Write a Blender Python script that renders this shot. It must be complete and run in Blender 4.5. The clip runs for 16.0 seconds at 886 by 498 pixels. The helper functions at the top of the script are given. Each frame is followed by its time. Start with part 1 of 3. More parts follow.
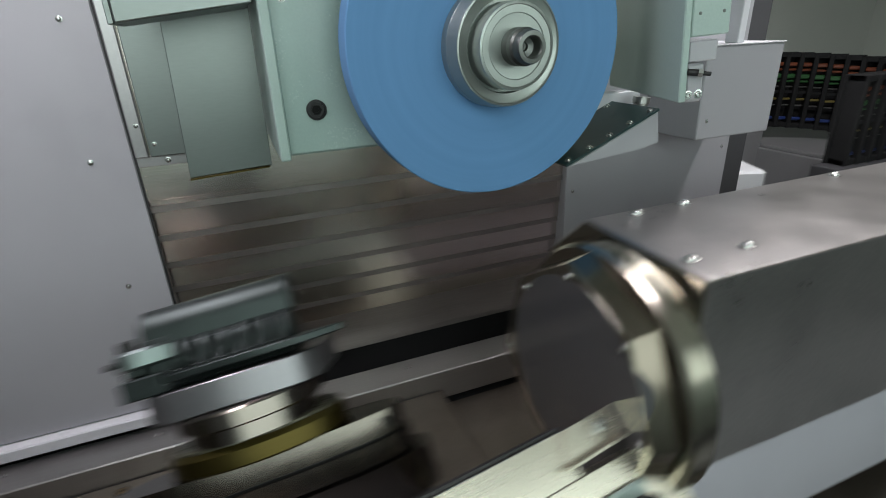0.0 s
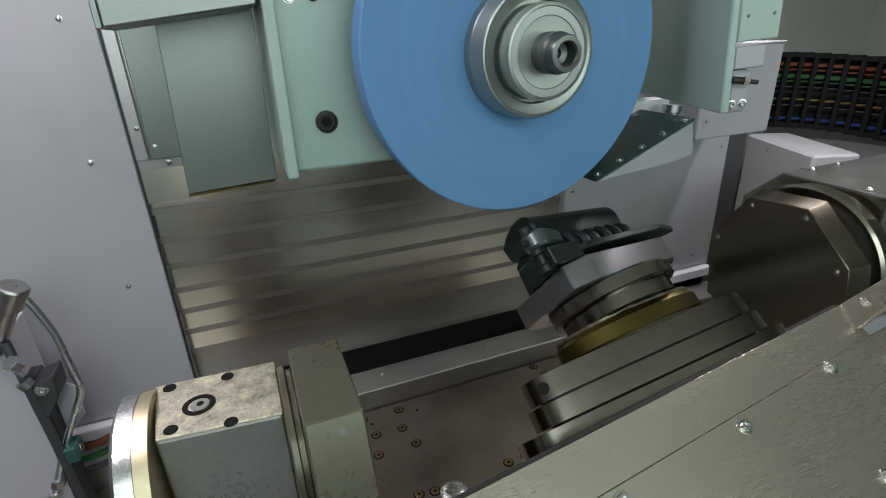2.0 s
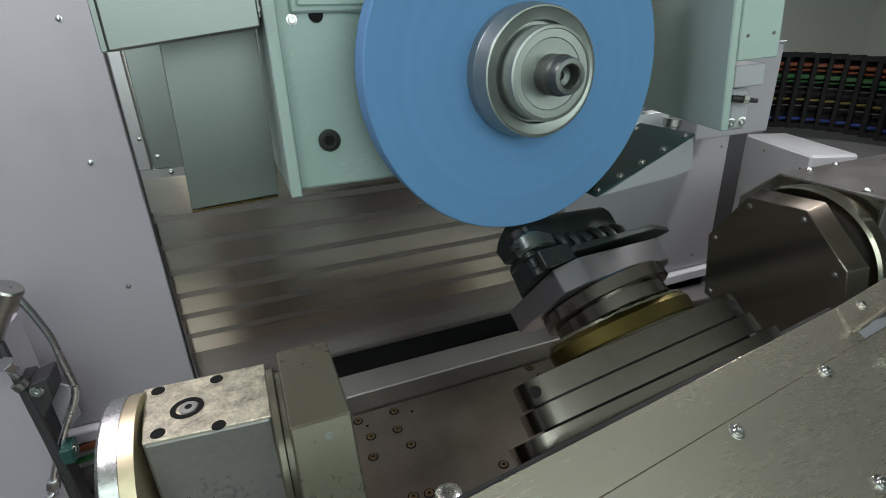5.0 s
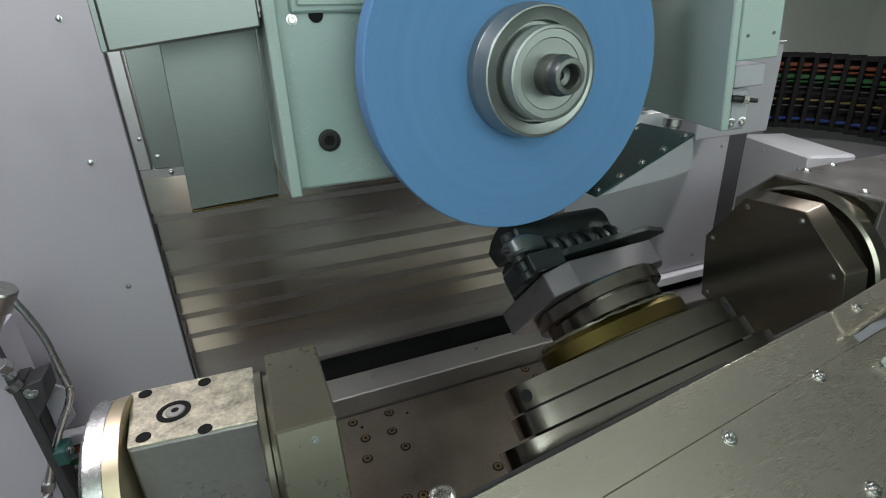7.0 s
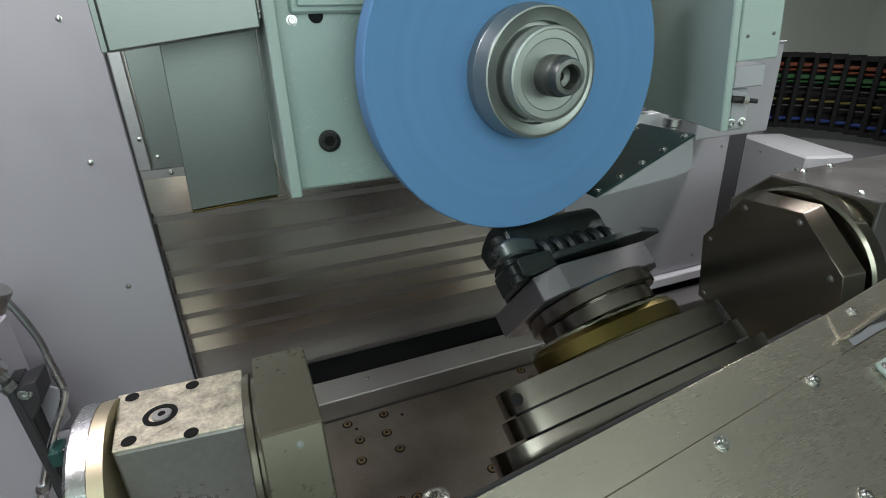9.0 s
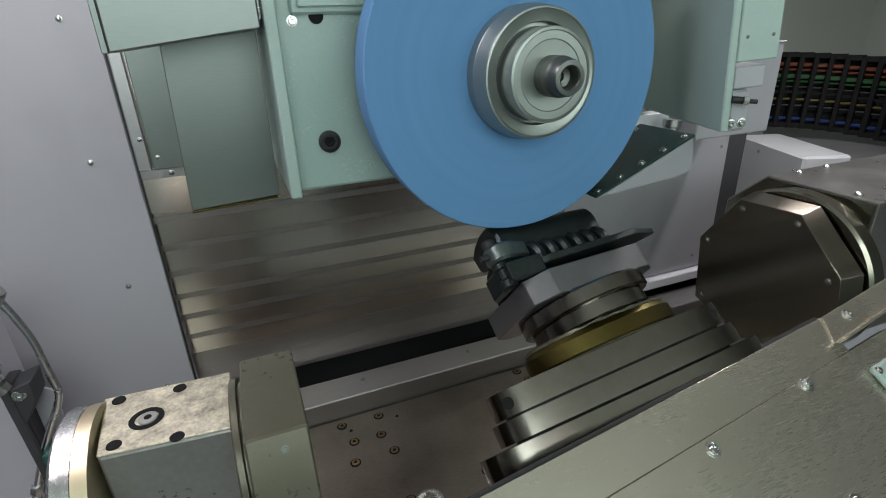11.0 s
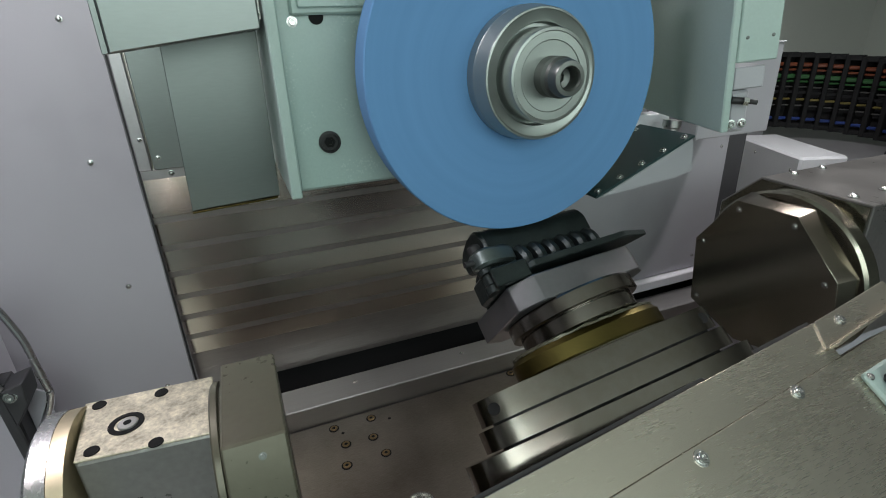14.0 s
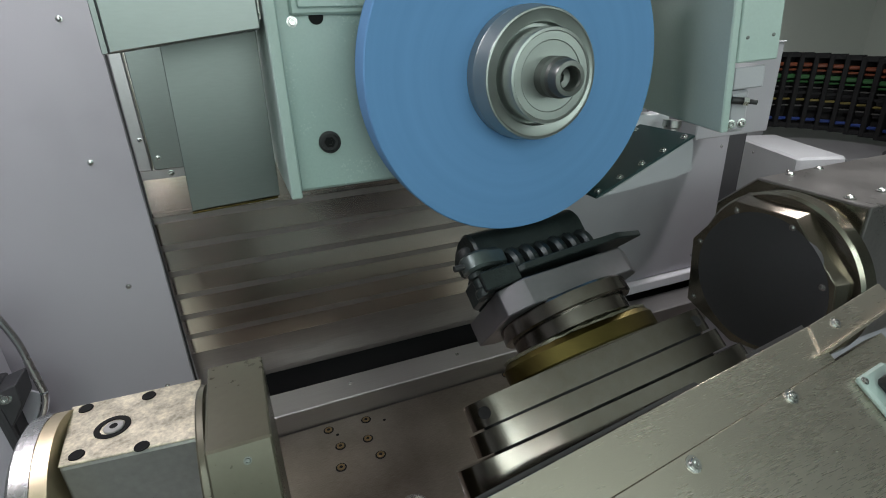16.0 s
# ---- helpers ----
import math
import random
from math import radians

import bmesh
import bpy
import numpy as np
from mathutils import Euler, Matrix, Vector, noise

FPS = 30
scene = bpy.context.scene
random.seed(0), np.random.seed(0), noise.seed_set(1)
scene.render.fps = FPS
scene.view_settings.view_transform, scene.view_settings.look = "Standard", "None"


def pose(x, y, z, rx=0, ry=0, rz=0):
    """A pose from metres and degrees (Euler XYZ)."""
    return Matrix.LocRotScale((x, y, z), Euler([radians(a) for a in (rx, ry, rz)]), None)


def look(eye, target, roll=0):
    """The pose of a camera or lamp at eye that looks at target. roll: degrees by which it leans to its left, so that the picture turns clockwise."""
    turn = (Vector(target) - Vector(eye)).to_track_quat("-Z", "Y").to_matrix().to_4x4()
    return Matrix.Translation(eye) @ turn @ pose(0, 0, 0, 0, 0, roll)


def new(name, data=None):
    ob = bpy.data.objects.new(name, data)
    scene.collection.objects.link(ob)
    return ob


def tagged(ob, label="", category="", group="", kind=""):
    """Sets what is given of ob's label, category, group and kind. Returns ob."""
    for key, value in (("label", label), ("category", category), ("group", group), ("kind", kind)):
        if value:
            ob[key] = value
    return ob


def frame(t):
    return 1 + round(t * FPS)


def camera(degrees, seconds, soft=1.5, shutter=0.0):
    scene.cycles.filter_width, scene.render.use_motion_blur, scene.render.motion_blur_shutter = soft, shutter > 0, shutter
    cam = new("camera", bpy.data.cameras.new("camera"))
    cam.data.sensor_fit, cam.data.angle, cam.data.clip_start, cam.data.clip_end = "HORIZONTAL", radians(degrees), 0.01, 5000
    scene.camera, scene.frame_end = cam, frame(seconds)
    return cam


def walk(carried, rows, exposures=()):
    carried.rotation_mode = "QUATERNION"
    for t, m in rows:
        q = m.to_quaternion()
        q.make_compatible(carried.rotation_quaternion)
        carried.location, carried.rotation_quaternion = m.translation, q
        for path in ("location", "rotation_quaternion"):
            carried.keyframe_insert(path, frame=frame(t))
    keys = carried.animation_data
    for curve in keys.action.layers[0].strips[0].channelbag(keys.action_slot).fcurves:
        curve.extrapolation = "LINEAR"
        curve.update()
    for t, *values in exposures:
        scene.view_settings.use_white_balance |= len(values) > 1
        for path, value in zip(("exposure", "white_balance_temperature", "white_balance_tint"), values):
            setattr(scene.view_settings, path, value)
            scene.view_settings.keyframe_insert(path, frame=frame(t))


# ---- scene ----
cam = camera(82.12, 16.0, soft=1.0, shutter=0.9)
walk(cam, [(0.0, pose(0, 0, 1.9, 66.852, 2.075, -22.042)), (16.0, pose(0, 0, 1.9, 66.852, 2.075, -22.042))])

# ---- light ----
world = bpy.data.worlds.new("machine_hall")
world.use_nodes = True
world.node_tree.nodes["Background"].inputs[0].default_value = (0.75, 0.8, 0.85, 1)
world.node_tree.nodes["Background"].inputs[1].default_value = 0.15
scene.world = world
scene.view_settings.exposure = 0.06


def area_lamp(name, eye, target, sx, sy, watts, colour):
    data = bpy.data.lights.new(name, "AREA")
    data.shape, data.size, data.size_y, data.energy, data.color = "RECTANGLE", sx, sy, watts, colour
    ob = new(name, data)
    ob.matrix_world = look(eye, target)
    return ob


# roof lamps are out of view; the third is an added front fill
LAMPS = [((-0.55, 0.72, 2.66), (-0.25, 0.72, 1.4), 0.8, 0.10, 12.0, (1.0, 0.93, 1.0)),
         ((1.75, 0.95, 2.66), (1.65, 0.95, 1.4), 0.9, 0.10, 18.0, (1.0, 0.97, 0.98)),
         ((-0.1, -0.95, 2.66), (0.3, 0.5, 1.5), 1.2, 0.16, 4.0, (0.80, 1.0, 0.95))]
# added broad front fill behind the camera, at an assumed door window
area_lamp("front_fill_light", (0.5, -1.285, 1.9), (0.5, 1.0, 1.75), 3.2, 1.4, 34.0, (0.87, 1.0, 0.95))
for eye, target, sx, sy, watts, colour in LAMPS:
    area_lamp("machine_light", eye, target, sx, sy, watts, colour)


# ---- materials ----
def node_material(name):
    m = bpy.data.materials.new(name)
    m.use_nodes = True
    t = m.node_tree
    return m, t.nodes, t.links, t.nodes["Principled BSDF"]


def surface(name, colour, rough, metal=0.0, stretch=(1, 1, 1), grain=60.0, vary=0.15, bump=0.05, stain=6.0, coat=0.0, rough_vary=0.12, stain_colour=None):
    """Grain at one scale, stains at a larger one; stretch draws the grain out into brushing."""
    m, n, l, bsdf = node_material(name)
    tc = n.new("ShaderNodeTexCoord")
    mp = n.new("ShaderNodeMapping")
    mp.inputs["Scale"].default_value = stretch
    l.new(tc.outputs["Object"], mp.inputs["Vector"])
    fine = n.new("ShaderNodeTexNoise")
    fine.inputs["Scale"].default_value, fine.inputs["Detail"].default_value = grain, 4
    l.new(mp.outputs["Vector"], fine.inputs["Vector"])
    large = n.new("ShaderNodeTexNoise")
    large.inputs["Scale"].default_value, large.inputs["Detail"].default_value = stain, 6
    l.new(tc.outputs["Object"], large.inputs["Vector"])
    ramp = n.new("ShaderNodeValToRGB")
    dark = tuple(c * (1 - vary) for c in (stain_colour or colour))
    light = tuple(min(1, c * (1 + vary * 0.6)) for c in colour)
    ramp.color_ramp.elements[0].position, ramp.color_ramp.elements[1].position = 0.3, 0.7
    ramp.color_ramp.elements[0].color, ramp.color_ramp.elements[1].color = (*dark, 1), (*light, 1)
    mix = n.new("ShaderNodeMath")
    mix.operation = "MULTIPLY_ADD"
    mix.inputs[1].default_value = 0.4
    l.new(fine.outputs["Fac"], mix.inputs[0])
    half = n.new("ShaderNodeMath")
    half.operation = "MULTIPLY"
    half.inputs[1].default_value = 0.6
    l.new(large.outputs["Fac"], half.inputs[0])
    l.new(half.outputs[0], mix.inputs[2])
    l.new(mix.outputs[0], ramp.inputs["Fac"])
    l.new(ramp.outputs["Color"], bsdf.inputs["Base Color"])
    rr = n.new("ShaderNodeMapRange")
    rr.inputs["To Min"].default_value, rr.inputs["To Max"].default_value = max(0.03, rough - rough_vary), min(1, rough + rough_vary)
    l.new(mix.outputs[0], rr.inputs["Value"])
    l.new(rr.outputs["Result"], bsdf.inputs["Roughness"])
    bsdf.inputs["Metallic"].default_value = metal
    bsdf.inputs["Coat Weight"].default_value = coat
    b = n.new("ShaderNodeBump")
    b.inputs["Strength"].default_value, b.inputs["Distance"].default_value = bump, 0.002
    l.new(fine.outputs["Fac"], b.inputs["Height"])
    l.new(b.outputs["Normal"], bsdf.inputs["Normal"])
    return m


def wheel_material(name):
    """Bonded blue abrasive: fine grit, and faint rings about the axis from dressing."""
    m, n, l, bsdf = node_material(name)
    tc = n.new("ShaderNodeTexCoord")
    sep = n.new("ShaderNodeSeparateXYZ")
    l.new(tc.outputs["Object"], sep.inputs[0])
    com = n.new("ShaderNodeCombineXYZ")
    l.new(sep.outputs["X"], com.inputs["X"])
    l.new(sep.outputs["Z"], com.inputs["Z"])
    ln = n.new("ShaderNodeVectorMath")
    ln.operation = "LENGTH"
    l.new(com.outputs[0], ln.inputs[0])
    ring = n.new("ShaderNodeTexNoise")
    ring.noise_dimensions = "1D"
    ring.inputs["Scale"].default_value, ring.inputs["Detail"].default_value = 45, 3
    l.new(ln.outputs["Value"], ring.inputs["W"])
    ramp = n.new("ShaderNodeValToRGB")
    ramp.color_ramp.elements[0].position, ramp.color_ramp.elements[1].position = 0.25, 0.75
    ramp.color_ramp.elements[0].color, ramp.color_ramp.elements[1].color = (0.096, 0.228, 0.435, 1), (0.108, 0.25, 0.47, 1)
    l.new(ring.outputs["Fac"], ramp.inputs["Fac"])
    l.new(ramp.outputs["Color"], bsdf.inputs["Base Color"])
    bsdf.inputs["Roughness"].default_value = 0.85
    return m


PANEL = surface("grey_panel_paint", (0.355, 0.352, 0.378), 0.30, grain=900, vary=0.06, bump=0.02, stain=2.5)
PALEWALL = surface("pale_green_grey_wall_paint", (0.64, 0.65, 0.61), 0.45, grain=500, vary=0.06, bump=0.02, stain=2)
LEDGE = surface("white_edge_paint", (0.62, 0.62, 0.66), 0.4, grain=400, vary=0.08, bump=0.02)
MINT = surface("mint_machine_paint", (0.33, 0.425, 0.395), 0.36, grain=260, vary=0.08, bump=0.12, stain=9)
MINT_CAST = surface("mint_cast_paint", (0.33, 0.43, 0.40), 0.25, grain=300, vary=0.07, bump=0.10, stain=11)
SHEET = surface("brushed_sheet", (0.205, 0.225, 0.22), 0.34, 0.9, (1, 1, 6), 60, 0.07, 0.008, 4, rough_vary=0.06)
COVER = surface("cover_steel", (0.90, 0.82, 0.785), 0.215, 1.0, (0.4, 1, 30), 20, 0.06, 0.035, 2.5, stain_colour=(0.70, 0.63, 0.56), rough_vary=0.05)
STRIP = surface("pale_strip_steel", (0.42, 0.405, 0.415), 0.34, 0.85, (1, 1, 1), 160, 0.08, 0.02, 5)
STEEL = surface("machined_steel", (0.44, 0.43, 0.42), 0.30, 1.0, (1, 1, 1), 90, 0.15, 0.04, 8)
TURNED = surface("turned_steel", (0.225, 0.205, 0.187), 0.19, 1.0, (1, 1, 1), 60, 0.10, 0.004, 4, stain_colour=(0.19, 0.165, 0.14), rough_vary=0.06)
# darker steel that paints shade and dark reflection onto the slats
SLAT_SHADE = surface("slat_shade_steel", (0.40, 0.37, 0.355), 0.34, 0.95, (1, 1, 20), 20, 0.15, 0.0, 4)
FLANGE = surface("satin_flange_steel", (0.31, 0.335, 0.32), 0.36, 0.8, (1, 1, 1), 140, 0.10, 0.02, 9, rough_vary=0.05)
RAIL = surface("ground_rail_steel", (0.38, 0.37, 0.365), 0.40, 0.9, (1, 30, 30), 12, 0.12, 0.03, 3)
NOSE = surface("dark_nose_steel", (0.17, 0.178, 0.17), 0.42, 0.95, (1, 1, 1), 90, 0.15, 0.03, 12)
HOUSING = surface("brushed_housing_steel", (0.40, 0.38, 0.375), 0.31, 0.9, (8, 3, 8), 14, 0.20, 0.01, 9)
GROUND = surface("ground_plate_steel", (0.27, 0.243, 0.215), 0.33, 0.9, (2, 30, 2), 30, 0.18, 0.03, 5, stain_colour=(0.17, 0.14, 0.11))
SCRAPED = surface("scraped_cast_top", (0.74, 0.69, 0.54), 0.38, 0.8, (1, 1, 1), 260, 0.45, 0.16, 48, stain_colour=(0.50, 0.45, 0.33))
GREYCAST = surface("grey_block_steel", (0.37, 0.36, 0.345), 0.30, 0.6, (1, 1, 1), 120, 0.2, 0.06, 9)
BRUSHED = surface("brushed_cradle_steel", (0.63, 0.58, 0.495), 0.27, 0.9, (1, 40, 40), 14, 0.05, 0.012, 4, rough_vary=0.05)
DARKFACE = surface("dark_polished_cover", (0.34, 0.325, 0.27), 0.15, 0.95, (1, 1, 1), 50, 0.08, 0.0, 4, rough_vary=0.03)
RING = surface("golden_ring_steel", (0.36, 0.335, 0.28), 0.22, 1.0, (30, 1, 1), 20, 0.1, 0.02, 8, rough_vary=0.05)
FACET = surface("brushed_facet_steel", (0.20, 0.172, 0.142), 0.22, 1.0, (40, 3, 3), 12, 0.10, 0.01, 6, rough_vary=0.05)
CASTING = surface("dark_nickel_casting", (0.032, 0.041, 0.040), 0.38, 0.7, (1, 1, 1), 160, 0.25, 0.25, 25)
FIXTURE = surface("grey_fixture_steel", (0.21, 0.205, 0.218), 0.33, 0.85, (1, 1, 1), 120, 0.10, 0.05, 9)
CLAMP = surface("worn_clamp_steel", (0.15, 0.18, 0.175), 0.36, 0.9, (1, 1, 1), 120, 0.2, 0.05, 20)
# black rubber, also used to paint the shade in gaps
BLACK = surface("black_rubber_and_gap_shade", (0.014, 0.014, 0.015), 0.6, grain=120, bump=0.1)
LINK = surface("matt_black_plastic", (0.016, 0.016, 0.017), 0.75, grain=120, bump=0.05)
LINK.node_tree.nodes["Principled BSDF"].inputs["Specular IOR Level"].default_value = 0.15
# dark paint of the bed, also the painted shade of gaps and recesses
SHADOWBOX = surface("dark_paint_and_recess_shade", (0.05, 0.05, 0.055), 0.6, grain=80, bump=0.05)
BRASS = surface("yellow_bronze", (0.09, 0.070, 0.022), 0.38, 1.0, (1, 1, 25), 40, 0.2, 0.05, 14)
PALEBRASS = surface("pale_bronze", (0.60, 0.52, 0.36), 0.42, 0.9, (1, 1, 1), 60, 0.2, 0.05, 14)
CHROME = surface("bright_pipe_steel", (0.74, 0.74, 0.77), 0.27, 1.0, grain=30, vary=0.05, bump=0.0, rough_vary=0.04)
ARM = surface("olive_machined_steel", (0.115, 0.108, 0.078), 0.30, 0.4, (1, 1, 1), 120, 0.14, 0.06, 6)
LID = surface("black_lid_paint", (0.016, 0.042, 0.043), 0.32, grain=200, bump=0.03)
SCREW = surface("zinc_screw", (0.58, 0.58, 0.57), 0.26, 1.0, grain=200, vary=0.1, bump=0.03)
OILED = surface("oiled_brown_screw", (0.24, 0.165, 0.08), 0.4, 0.9, grain=200, vary=0.3, bump=0.05)
# near-black for flat discs drawn as holes: the shade inside is painted
HOLE = surface("bore_shade", (0.012, 0.012, 0.012), 0.6, 0.0, grain=100)
WHITEBOX = surface("white_cover_paint", (0.66, 0.67, 0.70), 0.45, grain=500, vary=0.06, bump=0.02)
FLOORGREY = surface("grey_bed_paint", (0.25, 0.25, 0.26), 0.5, grain=200, vary=0.12, bump=0.05)
DOOR = surface("pale_mint_door_paint", (0.34, 0.41, 0.38), 0.45, grain=300, vary=0.06, bump=0.02)
HOLE.node_tree.nodes["Principled BSDF"].inputs["Specular IOR Level"].default_value = 0.08
PANE_GLASS = surface("pale_green_glass", (0.55, 0.72, 0.66), 0.2, grain=50, vary=0.05, bump=0)
PALE = surface("pale_lilac_paint", (0.5, 0.48, 0.54), 0.45, grain=300, vary=0.06, bump=0.03)
GREENCLAMP = surface("green_clamp", (0.03, 0.10, 0.09), 0.4, grain=200)
ABRASIVE = wheel_material("blue_abrasive")
CABLES = {"orange": surface("orange_sheath", (0.14, 0.032, 0.010), 0.5, grain=300), "green": surface("green_sheath", (0.018, 0.085, 0.022), 0.5, grain=300),
          "yellow": surface("yellow_sheath", (0.15, 0.12, 0.03), 0.5, grain=300), "blue": surface("blue_sheath", (0.015, 0.04, 0.19), 0.5, grain=300),
          "pale": surface("pale_sheath", (0.07, 0.07, 0.068), 0.5, grain=300)}


def glow_material(name, strength):
    m, n, l, bsdf = node_material(name)
    bsdf.inputs["Emission Color"].default_value = (1, 0.98, 0.97, 1)
    bsdf.inputs["Emission Strength"].default_value = strength
    return m


LED = glow_material("led_diffuser", 6.0)


# ---- building helpers ----
BASES = {}


def thing(name, base, label, category, group="", kind=""):
    ob = new(name)
    ob.empty_display_size = 0.05
    ob.location = base
    BASES[ob.name] = Vector(base)
    return tagged(ob, label, category, group, kind)


def root_of(ob):
    while ob.parent:
        ob = ob.parent
    return ob


def finish(bm, name, material, sharp=26):
    bmesh.ops.recalc_face_normals(bm, faces=bm.faces[:])
    me = bpy.data.meshes.new(name)
    bm.to_mesh(me)
    bm.free()
    me.materials.append(material)
    me.shade_smooth()
    me.set_sharp_from_angle(angle=radians(sharp))
    return me


def part(name, bm, material, parent, label=""):
    """Links a bmesh, drawn in world coordinates at the start pose, as one mesh under a thing or a part."""
    bmesh.ops.translate(bm, verts=bm.verts[:], vec=-BASES[root_of(parent).name])
    ob = new(name, finish(bm, name, material))
    ob.parent = parent
    return tagged(ob, label)


def structure(name, bm, material, label, category):
    return tagged(new(name, finish(bm, name, material)), label, category, kind="structure")


def box(x0, x1, y0, y1, z0, z1, bevel=0.002, m=None, bm=None):
    out = bm or bmesh.new()
    t = bmesh.new()
    bmesh.ops.create_cube(t, size=1)
    bmesh.ops.transform(t, matrix=Matrix.LocRotScale(((x0 + x1) / 2, (y0 + y1) / 2, (z0 + z1) / 2), None, (x1 - x0, y1 - y0, z1 - z0)), verts=t.verts[:])
    if bevel:
        bmesh.ops.bevel(t, geom=t.edges[:], offset=bevel, segments=1, affect="EDGES", profile=0.5)
    return join(out, t, m)


def join(out, t, m=None):
    if m:
        bmesh.ops.transform(t, matrix=m, verts=t.verts[:])
    me = bpy.data.meshes.new("tmp")
    t.to_mesh(me)
    t.free()
    out.from_mesh(me)
    bpy.data.meshes.remove(me)
    return out


def lathe(profile, m=None, n=64, bm=None):
    """Turns (radius, height) pairs about local z."""
    out = bm or bmesh.new()
    t = bmesh.new()
    rows = []
    for r, h in profile:
        rows.append([t.verts.new((r * math.cos(2 * math.pi * k / n), r * math.sin(2 * math.pi * k / n), h)) for k in range(n)] if r > 1e-6 else [t.verts.new((0, 0, h))])
    for a, b in zip(rows, rows[1:]):
        for k in range(n):
            j = (k + 1) % n
            if len(a) == 1 and len(b) == 1:
                continue
            if len(a) == 1:
                t.faces.new((a[0], b[k], b[j]))
            elif len(b) == 1:
                t.faces.new((a[k], a[j], b[0]))
            else:
                t.faces.new((a[k], a[j], b[j], b[k]))
    return join(out, t, m)


def prism(poly, h0, h1, m=None, bevel=0.002, bm=None, taper=1.0):
    """A polygon in local xy, from h0 to h1 along local z, widened by taper at h1."""
    out = bm or bmesh.new()
    t = bmesh.new()
    lo = [t.verts.new((x, y, h0)) for x, y in poly]
    cx, cy = sum(x for x, y in poly) / len(poly), sum(y for x, y in poly) / len(poly)
    hi = [t.verts.new((cx + (x - cx) * taper, cy + (y - cy) * taper, h1)) for x, y in poly]
    t.faces.new(lo[::-1])
    t.faces.new(hi)
    for k in range(len(poly)):
        j = (k + 1) % len(poly)
        t.faces.new((lo[k], lo[j], hi[j], hi[k]))
    if bevel:
        bmesh.ops.bevel(t, geom=t.edges[:], offset=bevel, segments=1, affect="EDGES", profile=0.5)
    return join(out, t, m)


def tube(points, r, n=12, bm=None, turns=6):
    """A pipe through the points, its corners rounded."""
    out = bm or bmesh.new()
    t = bmesh.new()
    pts = [Vector(p) for p in points]
    path = [pts[0]]
    for a, b, c in zip(pts, pts[1:], pts[2:]):
        d = 0.4 * min((b - a).length, (c - b).length)
        p, q = b + (a - b).normalized() * d, b + (c - b).normalized() * d
        for k in range(turns + 1):
            s = k / turns
            path.append(p * (1 - s) ** 2 + b * 2 * s * (1 - s) + q * s * s)
    path.append(pts[-1])
    rings = []
    for k, p in enumerate(path):
        d = (path[min(k + 1, len(path) - 1)] - path[max(k - 1, 0)]).normalized()
        q = d.to_track_quat("Z", "Y")
        rings.append([t.verts.new(p + q @ Vector((r * math.cos(2 * math.pi * i / n), r * math.sin(2 * math.pi * i / n), 0))) for i in range(n)])
    for a, b in zip(rings, rings[1:]):
        for i in range(n):
            t.faces.new((a[i], a[(i + 1) % n], b[(i + 1) % n], b[i]))
    t.faces.new(rings[0][::-1])
    t.faces.new(rings[-1])
    return join(out, t)


def along(p, d):
    """A frame at p whose z points along d."""
    return Matrix.Translation(p) @ Vector(d).to_track_quat("Z", "Y").to_matrix().to_4x4()


AX_X = lambda x, y, z: Matrix.Translation((x, y, z)) @ Matrix(((0, 0, 1, 0), (1, 0, 0, 0), (0, 1, 0, 0), (0, 0, 0, 1)))
SCREWS = {}


def screw(parent, p, d, r, material=None, style="socket", name="screw"):
    """A socket-head or domed screw that stands on a surface at p and points along d."""
    key = (round(r, 5), (material or SCREW).name, style)
    if key not in SCREWS:
        if style == "socket":
            prof = [(r * 1.5, 0), (r * 1.5, r * 0.15), (r * 1.02, r * 0.2), (r, r * 0.75), (r * 0.9, r * 0.9), (r * 0.55, r * 0.9), (r * 0.5, r * 0.3), (0, r * 0.25)]
        elif style == "rim":
            prof = [(r, 0.0), (r, 0.0006), (0, 0.0006)]
        elif style == "bore":
            prof = [(r, 0), (r, 0.002), (r * 0.9, 0.0027), (r * 0.52, 0.0027), (r * 0.48, 0.0008), (0, 0.0008)]
        else:
            prof = [(r * 1.35, 0), (r * 1.35, r * 0.15), (r, r * 0.2), (r * 0.85, r * 0.6), (r * 0.5, r * 0.8), (r * 0.3, r * 0.82), (r * 0.25, r * 0.6), (0, r * 0.58)]
        SCREWS[key] = finish(lathe(prof, n=14), "screw", material or SCREW)
    ob = new(name, SCREWS[key])
    ob.parent = parent
    base = BASES[root_of(parent).name] if root_of(parent).name in BASES else Vector((0, 0, 0))
    ob.matrix_basis = along(Vector(p) - base, d)
    return ob


